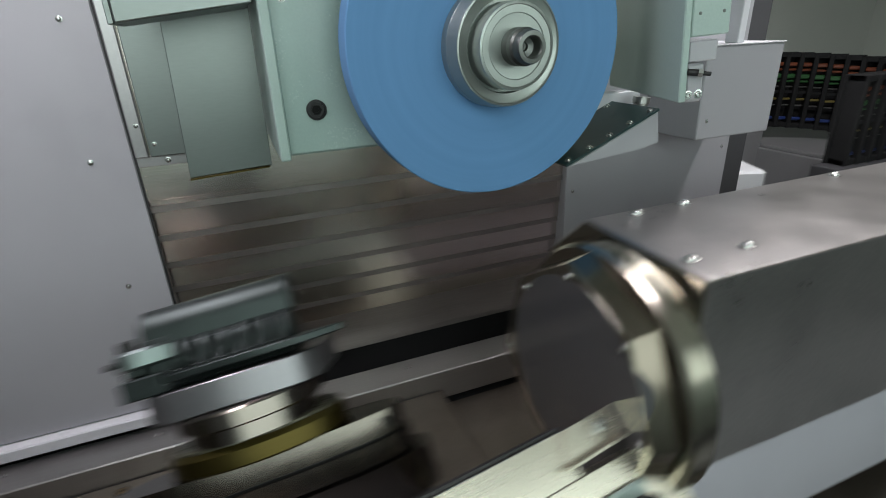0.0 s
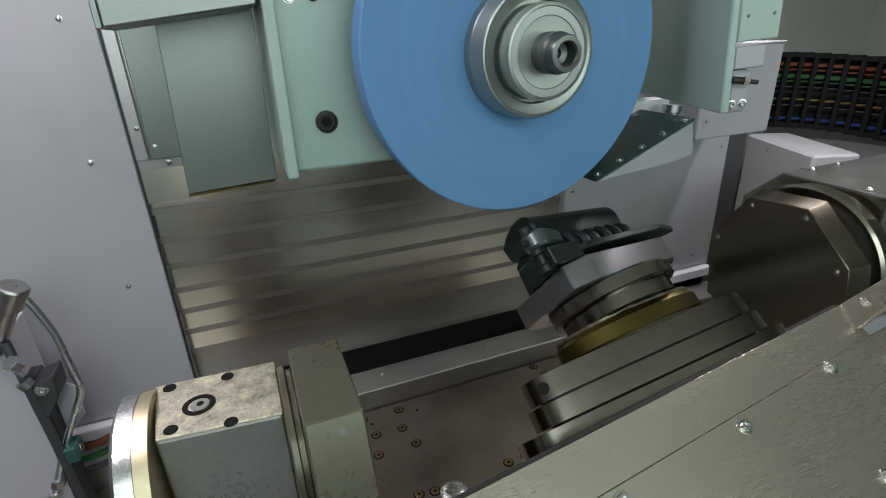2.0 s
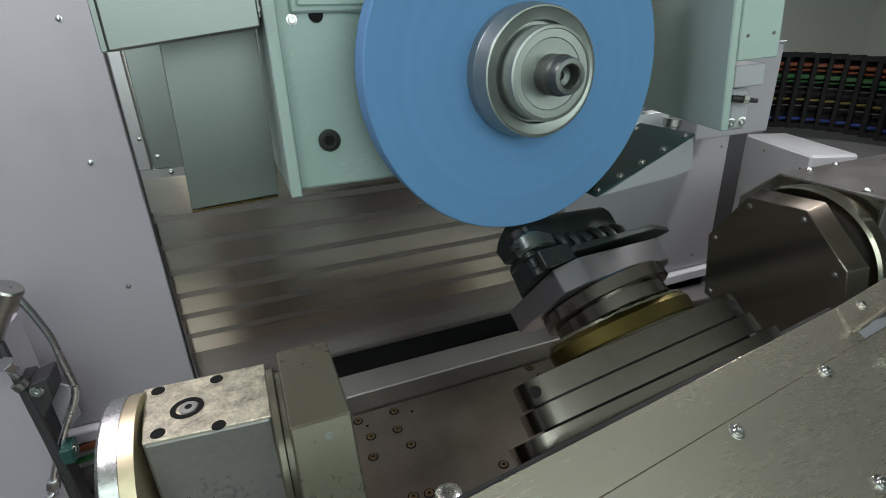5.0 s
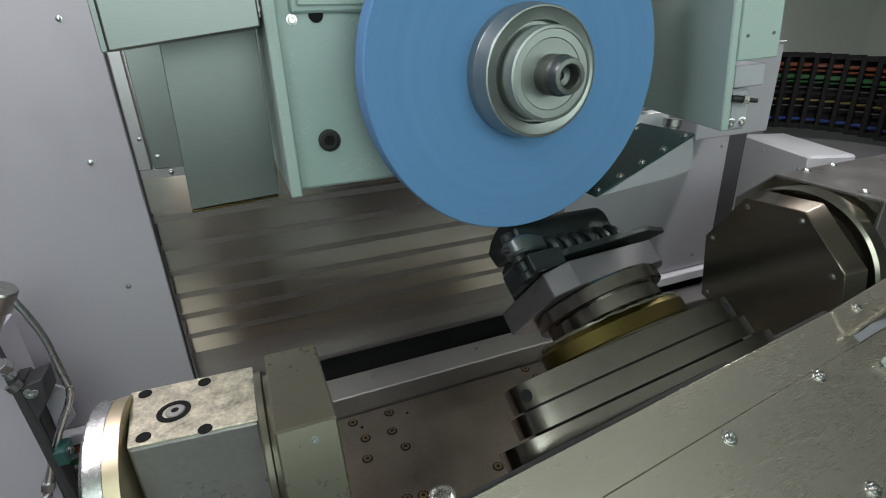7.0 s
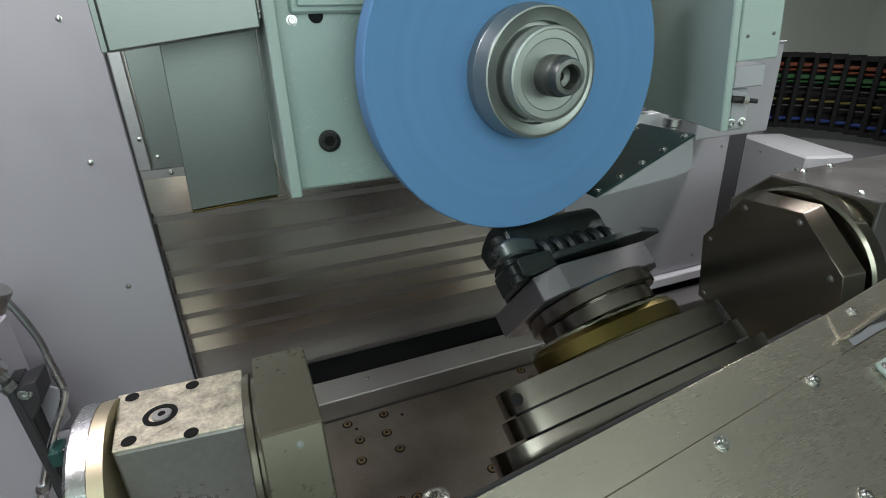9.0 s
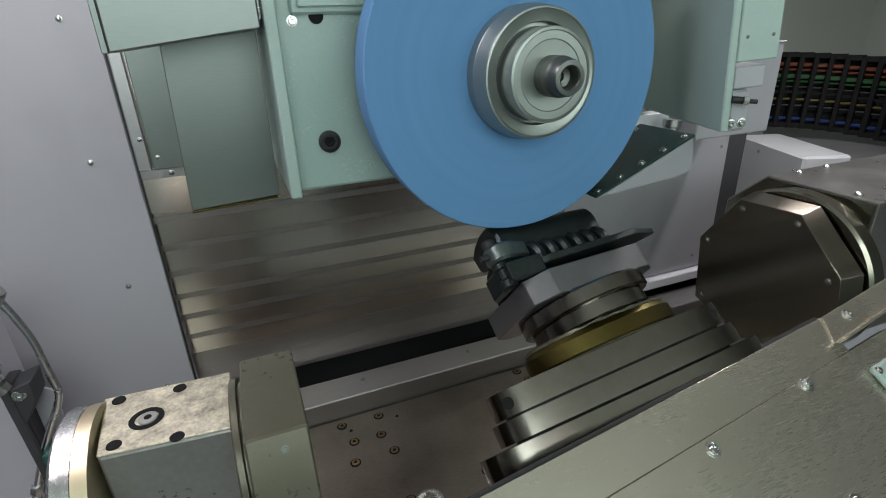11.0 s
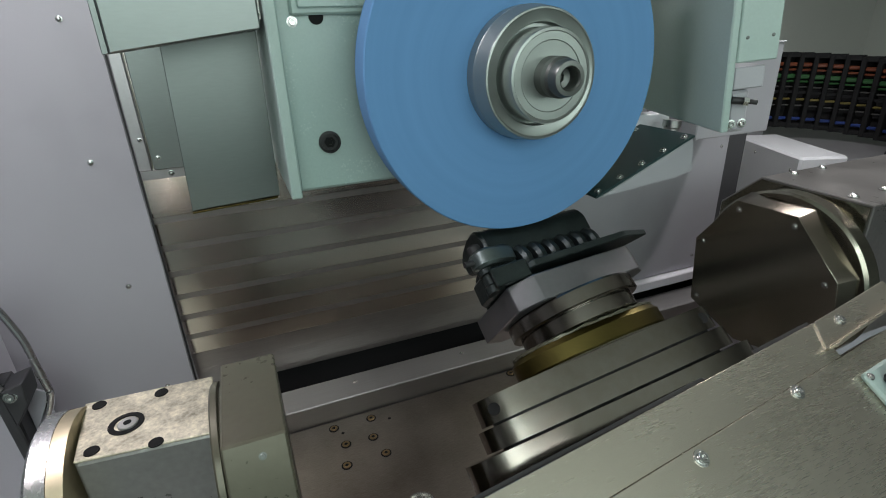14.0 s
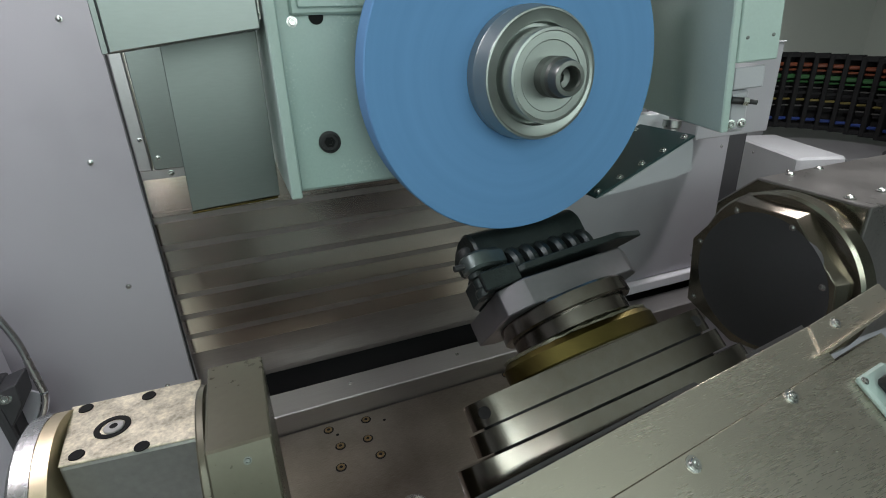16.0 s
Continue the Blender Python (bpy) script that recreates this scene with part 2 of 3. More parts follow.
# ---- enclosure ----
def enclosure():
    structure("floor", box(-2.0, 4.6, -1.3, 2.7, 0.0, 0.3, 0), SHADOWBOX, "dark painted machine bed under the table", "floor")
    # roof out of view, kept pale as a reflector for fill
    structure("ceiling", box(-2.0, 4.6, -1.3, 2.7, 2.8, 2.86, 0), PALEWALL, "unseen enclosure roof, pale green-grey to bounce light down", "ceiling")
    structure("wall_west", box(-2.06, -2.0, -1.3, 2.7, 0, 2.86, 0), PANEL, "grey painted enclosure side wall", "wall")
    structure("wall_east", box(4.6, 4.66, -1.3, 2.7, 0, 2.86, 0), PALEWALL, "grey painted enclosure side wall", "wall")
    # out of view; mint so that the steel picks up its tint
    structure("wall_south", box(-2.06, 4.66, -1.36, -1.3, 0, 2.86, 0), DOOR, "unseen pale mint door side, added for the metal to reflect", "wall")
    structure("wall_north", box(-2.06, 4.66, 2.7, 2.76, 0, 2.86, 0), PALEWALL, "grey wall behind the cable carrier", "wall")
    # assumed pane and frame around the added fill, out of view
    w = tagged(new("fill_pane", finish(box(-1.15, 2.15, -1.299, -1.294, 1.15, 2.65, 0), "fill_pane", PANE_GLASS)), "unseen pale green pane behind the added fill light", "window", kind="structure")
    for a in ((-1.20, -1.15, 1.1, 2.7), (2.15, 2.20, 1.1, 2.7)):
        ob = new("pane_frame", finish(box(a[0], a[1], -1.2995, -1.27, a[2], a[3], 0.004), "pane_frame", SHEET))
        ob.parent = w
    # rear left panel with folded lower edge
    p = structure("panel_left", box(-2.0, -0.208, 1.19, 1.25, 1.085, 2.8, 0.002), PANEL, "grey painted sheet-metal panel with small screws", "panel")
    structure("trim_left", box(-2.0, -0.208, 1.165, 1.25, 1.052, 1.0825, 0.003), LEDGE, "white folded lower edge of the panel", "trim")
    for x, z in ((-0.263, 1.946), (-0.283, 1.686), (-0.284, 1.410), (-0.268, 1.136)):
        screw(p, (x, 1.19, z), (0, -1, 0), 0.0042, style="dome")
    screw(p, (-0.299, 1.165, 1.07), (0, -1, 0), 0.005, style="dome")
    # thin black strip draws the shadow line along the panel's edge
    structure("trim_gap_shade", box(-0.2075, -0.2035, 1.1905, 1.1955, 1.06, 2.79, 0), BLACK, "black strip painted as the shaded gap beside the way cover", "trim")
    # rear right panel
    p = structure("panel_right", box(0.848, 1.47, 1.19, 1.25, 1.105, 2.8, 0.002), PANEL, "grey painted sheet-metal panel beside the way cover", "panel")
    structure("trim_right", box(0.848, 1.47, 1.165, 1.25, 1.07, 1.1025, 0.003), LEDGE, "white folded lower edge of the panel", "trim")
    for x, z in ((0.872, 1.458), (0.872, 1.169), (0.948, 1.125), (1.44, 1.527), (1.44, 1.206), (1.39, 1.152)):
        screw(p, (x, 1.19, z), (0, -1, 0), 0.0042, style="dome")
    # dark solid in place of the gap, its shade put into the colour
    structure("panel_gap_shade", box(1.474, 1.56, 1.20, 1.30, 0.4, 2.8, 0.002), SHADOWBOX, "dark post standing in for the shaded gap beside the rear panel", "post")
    # black backing paints in the shade seen below and behind the cover
    structure("shade_wall", box(-2.0, 1.47, 1.26, 1.30, 0.3, 2.8, 0), BLACK, "black backing put in for the shade behind the way cover", "wall")
    structure("side_bed", box(2.64, 4.6, 1.42, 2.7, 0.3, 1.25, 0.004), FLOORGREY, "dark grey bed under the cable carrier", "bed")
    structure("front_apron", box(-2.0, 4.6, -0.2, 0.12, 0.3, 0.8, 0.004), FLOORGREY, "grey sheet-metal apron in front of the table", "apron")


def machine_lights():
    for k, (eye, target, sx, sy, watts, colour) in enumerate(LAMPS):
        x, y, z = eye
        t = thing("machine_lamp", (x, y, 2.8), "long white LED lamp, added unseen under the enclosure roof", "lamp", "machine lamps")
        part("housing", box(x - sx / 2 - 0.03, x + sx / 2 + 0.03, y - 0.07, y + 0.07, 2.72, 2.799, 0.006), SHEET, t)
        part("diffuser", box(x - sx / 2, x + sx / 2, y - 0.05, y + 0.05, 2.70, 2.7195, 0.004), LED, t)


# ---- vertical way cover: slats that slide over each other ----
SLATS = []


def way_cover():
    """Folded steel slats; each one's lower lip leans back under it, and the next slides behind."""
    feet = [1.618, 1.538, 1.470, 1.404, 1.342, 1.284, 1.226, 1.168, 1.116, 1.062]
    t = thing("way_cover", (0.31, 1.22, 1.06), "telescopic way cover of brushed steel slats, stained brown", "way cover")
    for k, zb in enumerate(feet):
        y = 1.197 + 0.0052 * k
        top = (feet[k - 1] if k else 1.70) + 0.022
        prof = [(y + 0.0005, top), (y, zb + 0.0155), (y + 0.0030, zb + 0.0155), (y + 0.0030, top)]
        # the lowest two slats get the dark steel as painted shade
        slat = part("slat", prism(prof, -0.225, 0.846, Matrix(((0, 0, 1, 0), (1, 0, 0, 0), (0, 1, 0, 0), (0, 0, 0, 1))), 0.0), COVER if k < 8 else SLAT_SHADE, t, "" if k < 8 else "slat darkened with painted shade")
        BASES[slat.name] = Vector((0, 0, 0))
        # the dark band below each slat is painted shade
        part("wiper", box(-0.224, 0.845, y + 0.0008, y + 0.0044, zb, zb + 0.0150, 0.0006), SLAT_SHADE, slat, "dark strip painted as the shade under the slat")
        SLATS.append((slat, 1.0 - 0.055 * k))
    t = thing("slide_panel", (-0.15, 1.17, 1.66), "pale steel slide cover with a darker access plate", "cover")
    part("back_sheet", box(-0.225, 0.846, 1.194, 1.203, 1.565, 2.75, 0.001), COVER, t)
    part("strip", box(-0.202, -0.178, 1.180, 1.1935, 1.66, 2.75, 0.002), STRIP, t, "bright vertical steel strip")
    plate = part("access_plate", box(-0.172, -0.06, 1.165, 1.1935, 1.663, 2.75, 0.002), SHEET, t, "brushed access plate")
    part("edge_rib", box(-0.202, -0.09, 1.186, 1.1935, 1.64, 1.6595, 0.001), STRIP, t)
    for x, z in ((-0.186, 1.724), (-0.16, 1.688)):
        screw(t, (x, 1.180 if x < -0.17 else 1.165, z), (0, -1, 0), 0.0035, style="dome")
    screw(t, (-0.145, 1.186, 1.650), (0, -1, 0), 0.0045, style="dome")
    SLATS.append((t, 1.0))


# ---- grinding head ----
HEAD = []


def grinding_wheel():
    c = Vector((0.380, 0.645, 1.845))
    t = thing("wheel_assembly", c, "large blue abrasive grinding wheel spinning on a steel flange", "grinding wheel")
    m = Matrix.Translation(c) @ Matrix(((1, 0, 0, 0), (0, 0, -1, 0), (0, 1, 0, 0), (0, 0, 0, 1)))
    part("abrasive_disc", lathe([(0.07, 0.0), (0.2245, 0.0), (0.2262, -0.002), (0.2262, -0.044), (0.2242, -0.046), (0.07, -0.046)], m, 160), ABRASIVE, t, "blue bonded abrasive disc")
    part("flange", lathe([(0.0870, 0.0), (0.0870, 0.018), (0.0858, 0.020), (0.0832, 0.043), (0.0818, 0.0460), (0.0796, 0.0465), (0.0784, 0.0452), (0.0775, 0.0448), (0.0665, 0.0405), (0.0650, 0.0402), (0.0640, 0.0385), (0.0632, 0.0290), (0.05, 0.029)], m, 96), FLANGE, t, "dished turned-steel flange")
    hub = part("hub", lathe([(0.0590, 0.029), (0.0590, 0.064), (0.0578, 0.0675), (0.0545, 0.0682), (0.0535, 0.0672), (0.0440, 0.0670), (0.0430, 0.0660), (0.034, 0.0655), (0.022, 0.0655)], m, 96), FLANGE, t, "turned-steel clamping hub")
    part("spindle_nose", lathe([(0.0250, 0.0650), (0.0250, 0.078), (0.0246, 0.0790), (0.0246, 0.0810), (0.0250, 0.083), (0.0250, 0.090), (0.0225, 0.093), (0.0222, 0.104), (0.0205, 0.1075), (0.0150, 0.108), (0.0132, 0.106), (0.0132, 0.088), (0.006, 0.086), (0.005, 0.082), (0, 0.082)], m, 64), NOSE, hub, "dark hollow spindle nose")
    return t


def spindle_head():
    t = thing("grinding_head_unit", (0.35, 0.80, 1.70), "mint-green painted cast grinding spindle head", "spindle head")
    part("housing", box(0.0675, 0.60, 0.735, 0.95, 1.697, 2.6, 0.004), MINT_CAST, t)
    part("spindle_boss", lathe([(0.12, -0.03), (0.12, 0.02), (0.115, 0.0315), (0, 0.0315)], Matrix.Translation((0.38, 0.735, 1.845)) @ Matrix(((1, 0, 0, 0), (0, 0, -1, 0), (0, 1, 0, 0), (0, 0, 0, 1))), 64), MINT, t)
    rib = part("rib", prism([(0.052, 1.697), (0.067, 1.697), (0.073, 2.6), (0.058, 2.6)], -0.98, -0.70, Matrix(((1, 0, 0, 0), (0, 0, -1, 0), (0, 1, 0, 0), (0, 0, 0, 1))), 0.002), MINT, t, "pale mint upright rib")
    part("cover_plate", box(0.087, 0.30, 0.726, 0.7345, 1.928, 2.5, 0.003), MINT, t, "raised mint cover plate")
    part("plate_recess", box(0.096, 0.28, 0.722, 0.7255, 1.936, 2.45, 0.002), MINT_CAST, t)
    plug = part("hose_plug", lathe([(0.0155, 0.0), (0.0155, 0.004), (0.012, 0.005), (0.0115, 0.001), (0, 0.001)], along((0.118, 0.735, 1.764), (0, -1, 0)), 28), BLACK, t, "black recessed screw plug")
    part("plug_socket", lathe([(0.008, 0.001), (0.008, 0.0035), (0.004, 0.0035), (0.004, 0.0012), (0, 0.0012)], along((0.118, 0.735, 1.764), (0, -1, 0)), 6), HOLE, plug)
    part("half_bore", lathe([(0.0095, 0.0), (0.0095, 0.002), (0, 0.002)], along((0.120, 0.735, 1.926), (0, -1, 0)), 24), HOLE, t)
    screw(t, (0.089, 0.735, 1.921), (0, -1, 0), 0.0046, SCREW)
    # brushed splash shield and mint guard beside the head
    s = thing("splash_shield", (-0.02, 0.89, 1.65), "brushed steel splash shield hanging beside the grinding head", "shield")
    part("sheet", prism([(-0.092, 1.648), (0.047, 1.655), (0.062, 2.5), (-0.062, 2.5)], -0.894, -0.885, Matrix(((1, 0, 0, 0), (0, 0, -1, 0), (0, 1, 0, 0), (0, 0, 0, 1))), 0.001), SHEET, s)
    part("hanger", box(0.0400, 0.0600, 0.8930, 0.905, 1.93, 2.4, 0.001), SHEET, s)
    part("lower_lip", prism([(-0.092, 1.6445), (0.043, 1.6515), (0.043, 1.6545), (-0.092, 1.6475)], -0.93, -0.880, Matrix(((1, 0, 0, 0), (0, 0, -1, 0), (0, 1, 0, 0), (0, 0, 0, 1))), 0.0005), BRASS, s, "oily yellow lower edge")
    g = thing("upper_guard", (-0.03, 0.75, 1.9), "mint-tinted sheet-metal guard box above the shield", "guard")
    part("box", prism([(-0.121, 1.8925), (0.049, 1.9135), (0.049, 2.5), (-0.121, 2.5)], -0.86, -0.72, Matrix(((1, 0, 0, 0), (0, 0, -1, 0), (0, 1, 0, 0), (0, 0, 0, 1))), 0.002), SHEET, g)
    part("side_sheet", prism([(-0.130, 1.8915), (-0.1225, 1.8925), (-0.1225, 2.5), (-0.130, 2.5)], -0.86, -0.73, Matrix(((1, 0, 0, 0), (0, 0, -1, 0), (0, 1, 0, 0), (0, 0, 0, 1))), 0.001), SHEET, g)
    part("bracket", box(0.0495, 0.0565, 0.76, 0.80, 1.925, 2.2, 0.001), STEEL, g)
    for z in (1.935, 1.965):
        screw(g, (0.053, 0.76, z), (0, -1, 0), 0.003)
    return [t, s, g]


def right_guard():
    t = thing("wheel_guard", (0.72, 0.7, 1.75), "mint-painted wheel guard side plate with flange", "guard")
    m = Matrix.Translation((0.666, 0.556, 1.748)) @ Matrix.Rotation(radians(-18), 4, "Z") @ Matrix.Rotation(radians(-4), 4, "Y")
    part("side_plate", box(0.0, 0.012, 0.0, 0.30, 0.0, 0.7, 0.002, m), MINT, t)
    part("front_flange", box(0.0125, 0.072, 0.0, 0.014, 0.097, 0.7, 0.002, m), MINT, t)
    for u, w in ((0.024, 0.130), (0.061, 0.130), (0.024, 0.205), (0.061, 0.205)):
        screw(t, m @ Vector((u, 0, w)), m.to_3x3() @ Vector((0, -1, 0)), 0.0019, NOSE, "dome")
    b = part("clamp_block", box(0.0125, 0.058, 0.002, 0.06, 0.060, 0.091, 0.002, m), PANEL, t, "grey steel clamp block")
    br = part("valve_bracket", box(0.0125, 0.042, 0.006, 0.03, -0.002, 0.058, 0.004, m), PANEL, t, "grey valve bracket")
    for u in (0.0175, 0.034):
        screw(t, m @ Vector((u, 0.006, 0.010)), m.to_3x3() @ Vector((0, -1, 0)), 0.0048)
    v = part("valve_stem", lathe([(0.0, -0.004), (0.005, -0.004), (0.005, 0.012), (0.0035, 0.013), (0.0035, 0.03), (0, 0.031)], along(m @ Vector((0.016, 0.0, 0.046)), (0.8, -0.55, -0.1)), 16), BLACK, t, "black valve stem")
    part("valve_nut", lathe([(0.0, 0.0), (0.0065, 0.0), (0.0065, 0.007), (0.0, 0.007)], along(m @ Vector((0.024, -0.007, 0.045)), (0.8, -0.55, -0.1)), 6), SCREW, v)
    # coolant nozzle
    n = thing("coolant_nozzle", (0.66, 0.7, 1.66), "flat coolant nozzle with dark screwed lid and grey side", "nozzle")
    my = Matrix(((1, 0, 0, 0), (0, 0, -1, 0), (0, 1, 0, 0), (0, 0, 0, 1)))
    part("body", prism([(0.537, 1.637), (0.728, 1.717), (0.738, 1.659), (0.70, 1.652)], -0.80, -0.66, my, 0.001), PANEL, n)
    lid = part("lid", prism([(0.530, 1.638), (0.728, 1.7195), (0.727, 1.7235), (0.529, 1.642)], -0.80, -0.657, my, 0.0005), LID, n, "dark screwed lid")
    d = Vector((-0.38, 0, 0.92))
    for k in range(5):
        s = 0.06 + 0.22 * k
        screw(lid, (0.529 + 0.198 * s, 0.668, 1.642 + 0.0815 * s), d, 0.0042)
    for k in range(3):
        s = 0.3 + 0.3 * k
        screw(lid, (0.529 + 0.198 * s, 0.78, 1.642 + 0.0815 * s), d, 0.0042)
    part("elbow", lathe([(0.014, 0), (0.014, 0.03), (0.017, 0.032), (0.017, 0.045), (0, 0.045)], along((0.763, 0.75, 1.688), (0.1, 0, 1)), 20), STEEL, n, "steel hose fitting")
    part("arm", box(0.66, 0.80, 0.79, 0.82, 1.67, 1.74, 0.002), LEDGE, n, "pale bracket arm")
    return [t, n]


def motor_box():
    t = thing("spindle_motor_cover", (1.25, 1.1, 1.61), "light grey sheet-metal cover box on the rear panel", "cover box")
    part("body", box(1.11, 1.375, 1.0, 1.189, 1.612, 1.842, 0.003), PANEL, t)
    part("top_seam", box(1.108, 1.377, 0.998, 1.189, 1.843, 1.846, 0.0005), LEDGE, t)
    part("edge_post", box(1.213, 1.236, 1.01, 1.05, 1.8465, 2.79, 0.002), LEDGE, t, "white upright edge strip")
    screw(t, (1.14, 1.0, 1.66), (0, -1, 0), 0.004, style="dome")


# ---- table ----
TABLE = []
SLOW = []
COVER_PARTS = []
AFT = Matrix(((1, 0, 0, 0), (0, 0, -1, 0), (0, 1, 0, 0), (0, 0, 0, 1)))


def base_plate():
    t = thing("table_plate", (0.2, 0.8, 0.94), "ground steel table plate with counterbored screws", "table plate")
    part("plate", box(-0.9, 0.953, 0.25, 1.088, 0.94, 0.975, 0.002), GROUND, t)
    part("lower_plate", box(0.956, 2.6, 0.25, 1.088, 0.90, 0.925, 0.002), GROUND, t, "lower dark steel plate")
    spots = [(0.265, 1.058), (0.253, 0.990), (0.268, 0.926), (0.687, 1.072), (0.700, 1.027), (0.444, 0.780), (0.490, 0.782), (0.259, 0.775), (0.224, 0.781),
             (0.168, 1.060), (0.185, 0.993), (0.173, 0.926), (-0.35, 1.06), (-0.37, 0.99), (-0.36, 0.926), (0.80, 0.926)]
    for x, y in spots:
        screw(t, (x, y, 0.975), (0, 0, 1), 0.0130, HOLE, "rim", "counterbore")
        screw(t, (x, y, 0.9756), (0, 0, 1), 0.0092, OILED, "bore")
        screw(t, (x, y, 0.9768), (0, 0, 1), 0.0042, HOLE, "rim", "socket")
    for x, y in ((0.309, 1.038), (0.186, 1.035)):
        part("dowel_hole", lathe([(0.004, 0.0), (0.004, 0.0008), (0, 0.0008)], Matrix.Translation((x, y, 0.975)), 12), HOLE, t)
    part("oil_cap", lathe([(0.030, 0), (0.030, 0.003), (0.024, 0.007), (0.012, 0.009), (0, 0.0095)], Matrix.Translation((0.296, 0.757, 0.975)), 32), SCREW, t, "domed steel cap")
    r = thing("guide_rail", (0.4, 1.13, 0.93), "long ground steel guide rail along the table", "rail")
    part("rail", box(-1.25, 2.6, 1.0915, 1.186, 0.94, 1.034, 0.003), RAIL, r)
    for k in range(12):
        screw(r, (0.565 - 1.26 + 0.315 * k, 1.148, 1.034), (0, 0, 1), 0.0045, style="dome")
    # black filler stands for the shade between rail and rear wall
    part("rail_gap_shade", box(-1.25, 2.6, 1.1885, 1.25, 0.90, 0.985, 0.002), BLACK, r, "black strip painted as the shaded gap behind the rail")
    w = thing("machine_table", (0.6, 0.7, 0.31), "dark cast machine table base", "table base")
    part("base", box(-1.25, 2.6, 0.2, 1.17, 0.31, 0.8985, 0.01), SHADOWBOX, w)
    return [t, r, w]


def bearing_block():
    t = thing("bearing_block", (-0.08, 0.56, 1.25), "machined steel counter bearing block with scraped top", "bearing block")
    plan = [(-0.144, 0.5187), (-0.0098, 0.5063), (-0.0106, 0.6167), (-0.1537, 0.6235)]
    part("body", prism(plan, 0.98, 1.499, None, 0.003), GREYCAST, t)
    top = part("top_face", prism(plan, 1.4995, 1.5025, None, 0.001), SCRAPED, t, "bright scraped top face")
    for x, y in ((-0.1365, 0.612), (-0.069, 0.6065), (-0.066, 0.5145), (-0.129, 0.529)):
        part("bolt_hole", lathe([(0.0078, 0.0), (0.0074, 0.0012), (0.0062, 0.0006), (0, 0.0006)], Matrix.Translation((x, y, 1.5027)), 24), HOLE, top)
    port = part("port_ring", lathe([(0.0185, 0.0), (0.0185, 0.0009), (0.0125, 0.0009), (0.0125, 0.0)], Matrix.Translation((-0.101, 0.562, 1.5027)), 40), HOLE, top, "dark recessed ring")
    part("port_plug", lathe([(0.0105, 0.0), (0.0105, 0.0022), (0.0095, 0.003), (0.004, 0.003), (0.0038, 0.002), (0, 0.002)], Matrix.Translation((-0.099, 0.560, 1.5027)), 32), GREYCAST, port, "grey plug")
    part("plug_bore", lathe([(0.0042, 0), (0.0042, 0.0034), (0, 0.0034)], Matrix.Translation((-0.099, 0.560, 1.5027)), 16), HOLE, port)
    part("end_drum", lathe([(0.0, -0.188), (0.098, -0.188), (0.104, -0.183), (0.104, -0.166), (0, -0.166)], AX_X(0, 0.563, 1.415), 64), SCREW, t, "bright turned end drum")
    part("pale_ring", lathe([(0.0, -0.1655), (0.1032, -0.1655), (0.1032, -0.1505), (0, -0.1505)], AX_X(0, 0.563, 1.415), 64), PALEBRASS, t, "pale bronze ring")
    part("shaft_disc", lathe([(0.0, -0.009), (0.098, -0.009), (0.100, -0.007), (0.100, -0.001), (0.094, 0.0005), (0.094, 0.0065), (0, 0.0065)], AX_X(0, 0.53, 1.43), 64), ARM, t, "dark steel disc at the gap")
    c = thing("cradle_arm", (0.04, 0.49, 1.25), "olive-grey machined steel arm of the tilting cradle", "cradle arm")
    part("arm", prism([(0.560, 1.551), (0.417, 1.551), (0.33, 1.36), (0.33, 0.99), (0.560, 0.99)], 0.0075, 0.068, Matrix(((0, 0, 1, 0), (1, 0, 0, 0), (0, 1, 0, 0), (0, 0, 0, 1))), 0.002), ARM, c)
    screw(c, (0.043, 0.4098, 1.5352), (0, -0.91, 0.415), 0.0026, NOSE)
    return [t, c]


STACK = Matrix.Translation((0.526, 0.463, 1.399)) @ Matrix(((0.990, 0.114, -0.086, 0), (-0.005, 0.631, 0.776, 0), (0.143, -0.768, 0.625, 0), (0, 0, 0, 1))) @ Matrix.Scale(1.04, 4)


def flange_outline(a, power=2.9, depth=0.27, shift=0.0, n=120):
    """Rounded oblong: nearly straight sides, tightly rounded ends."""
    out = []
    for k in range(n):
        c, q = math.cos(2 * math.pi * k / n), math.sin(2 * math.pi * k / n)
        out.append((shift + a * math.copysign(abs(c) ** (2 / power), c), depth * a * math.copysign(abs(q) ** (2 / power), q)))
    return out


WORK = STACK @ Matrix.Rotation(radians(20), 4, "Z")


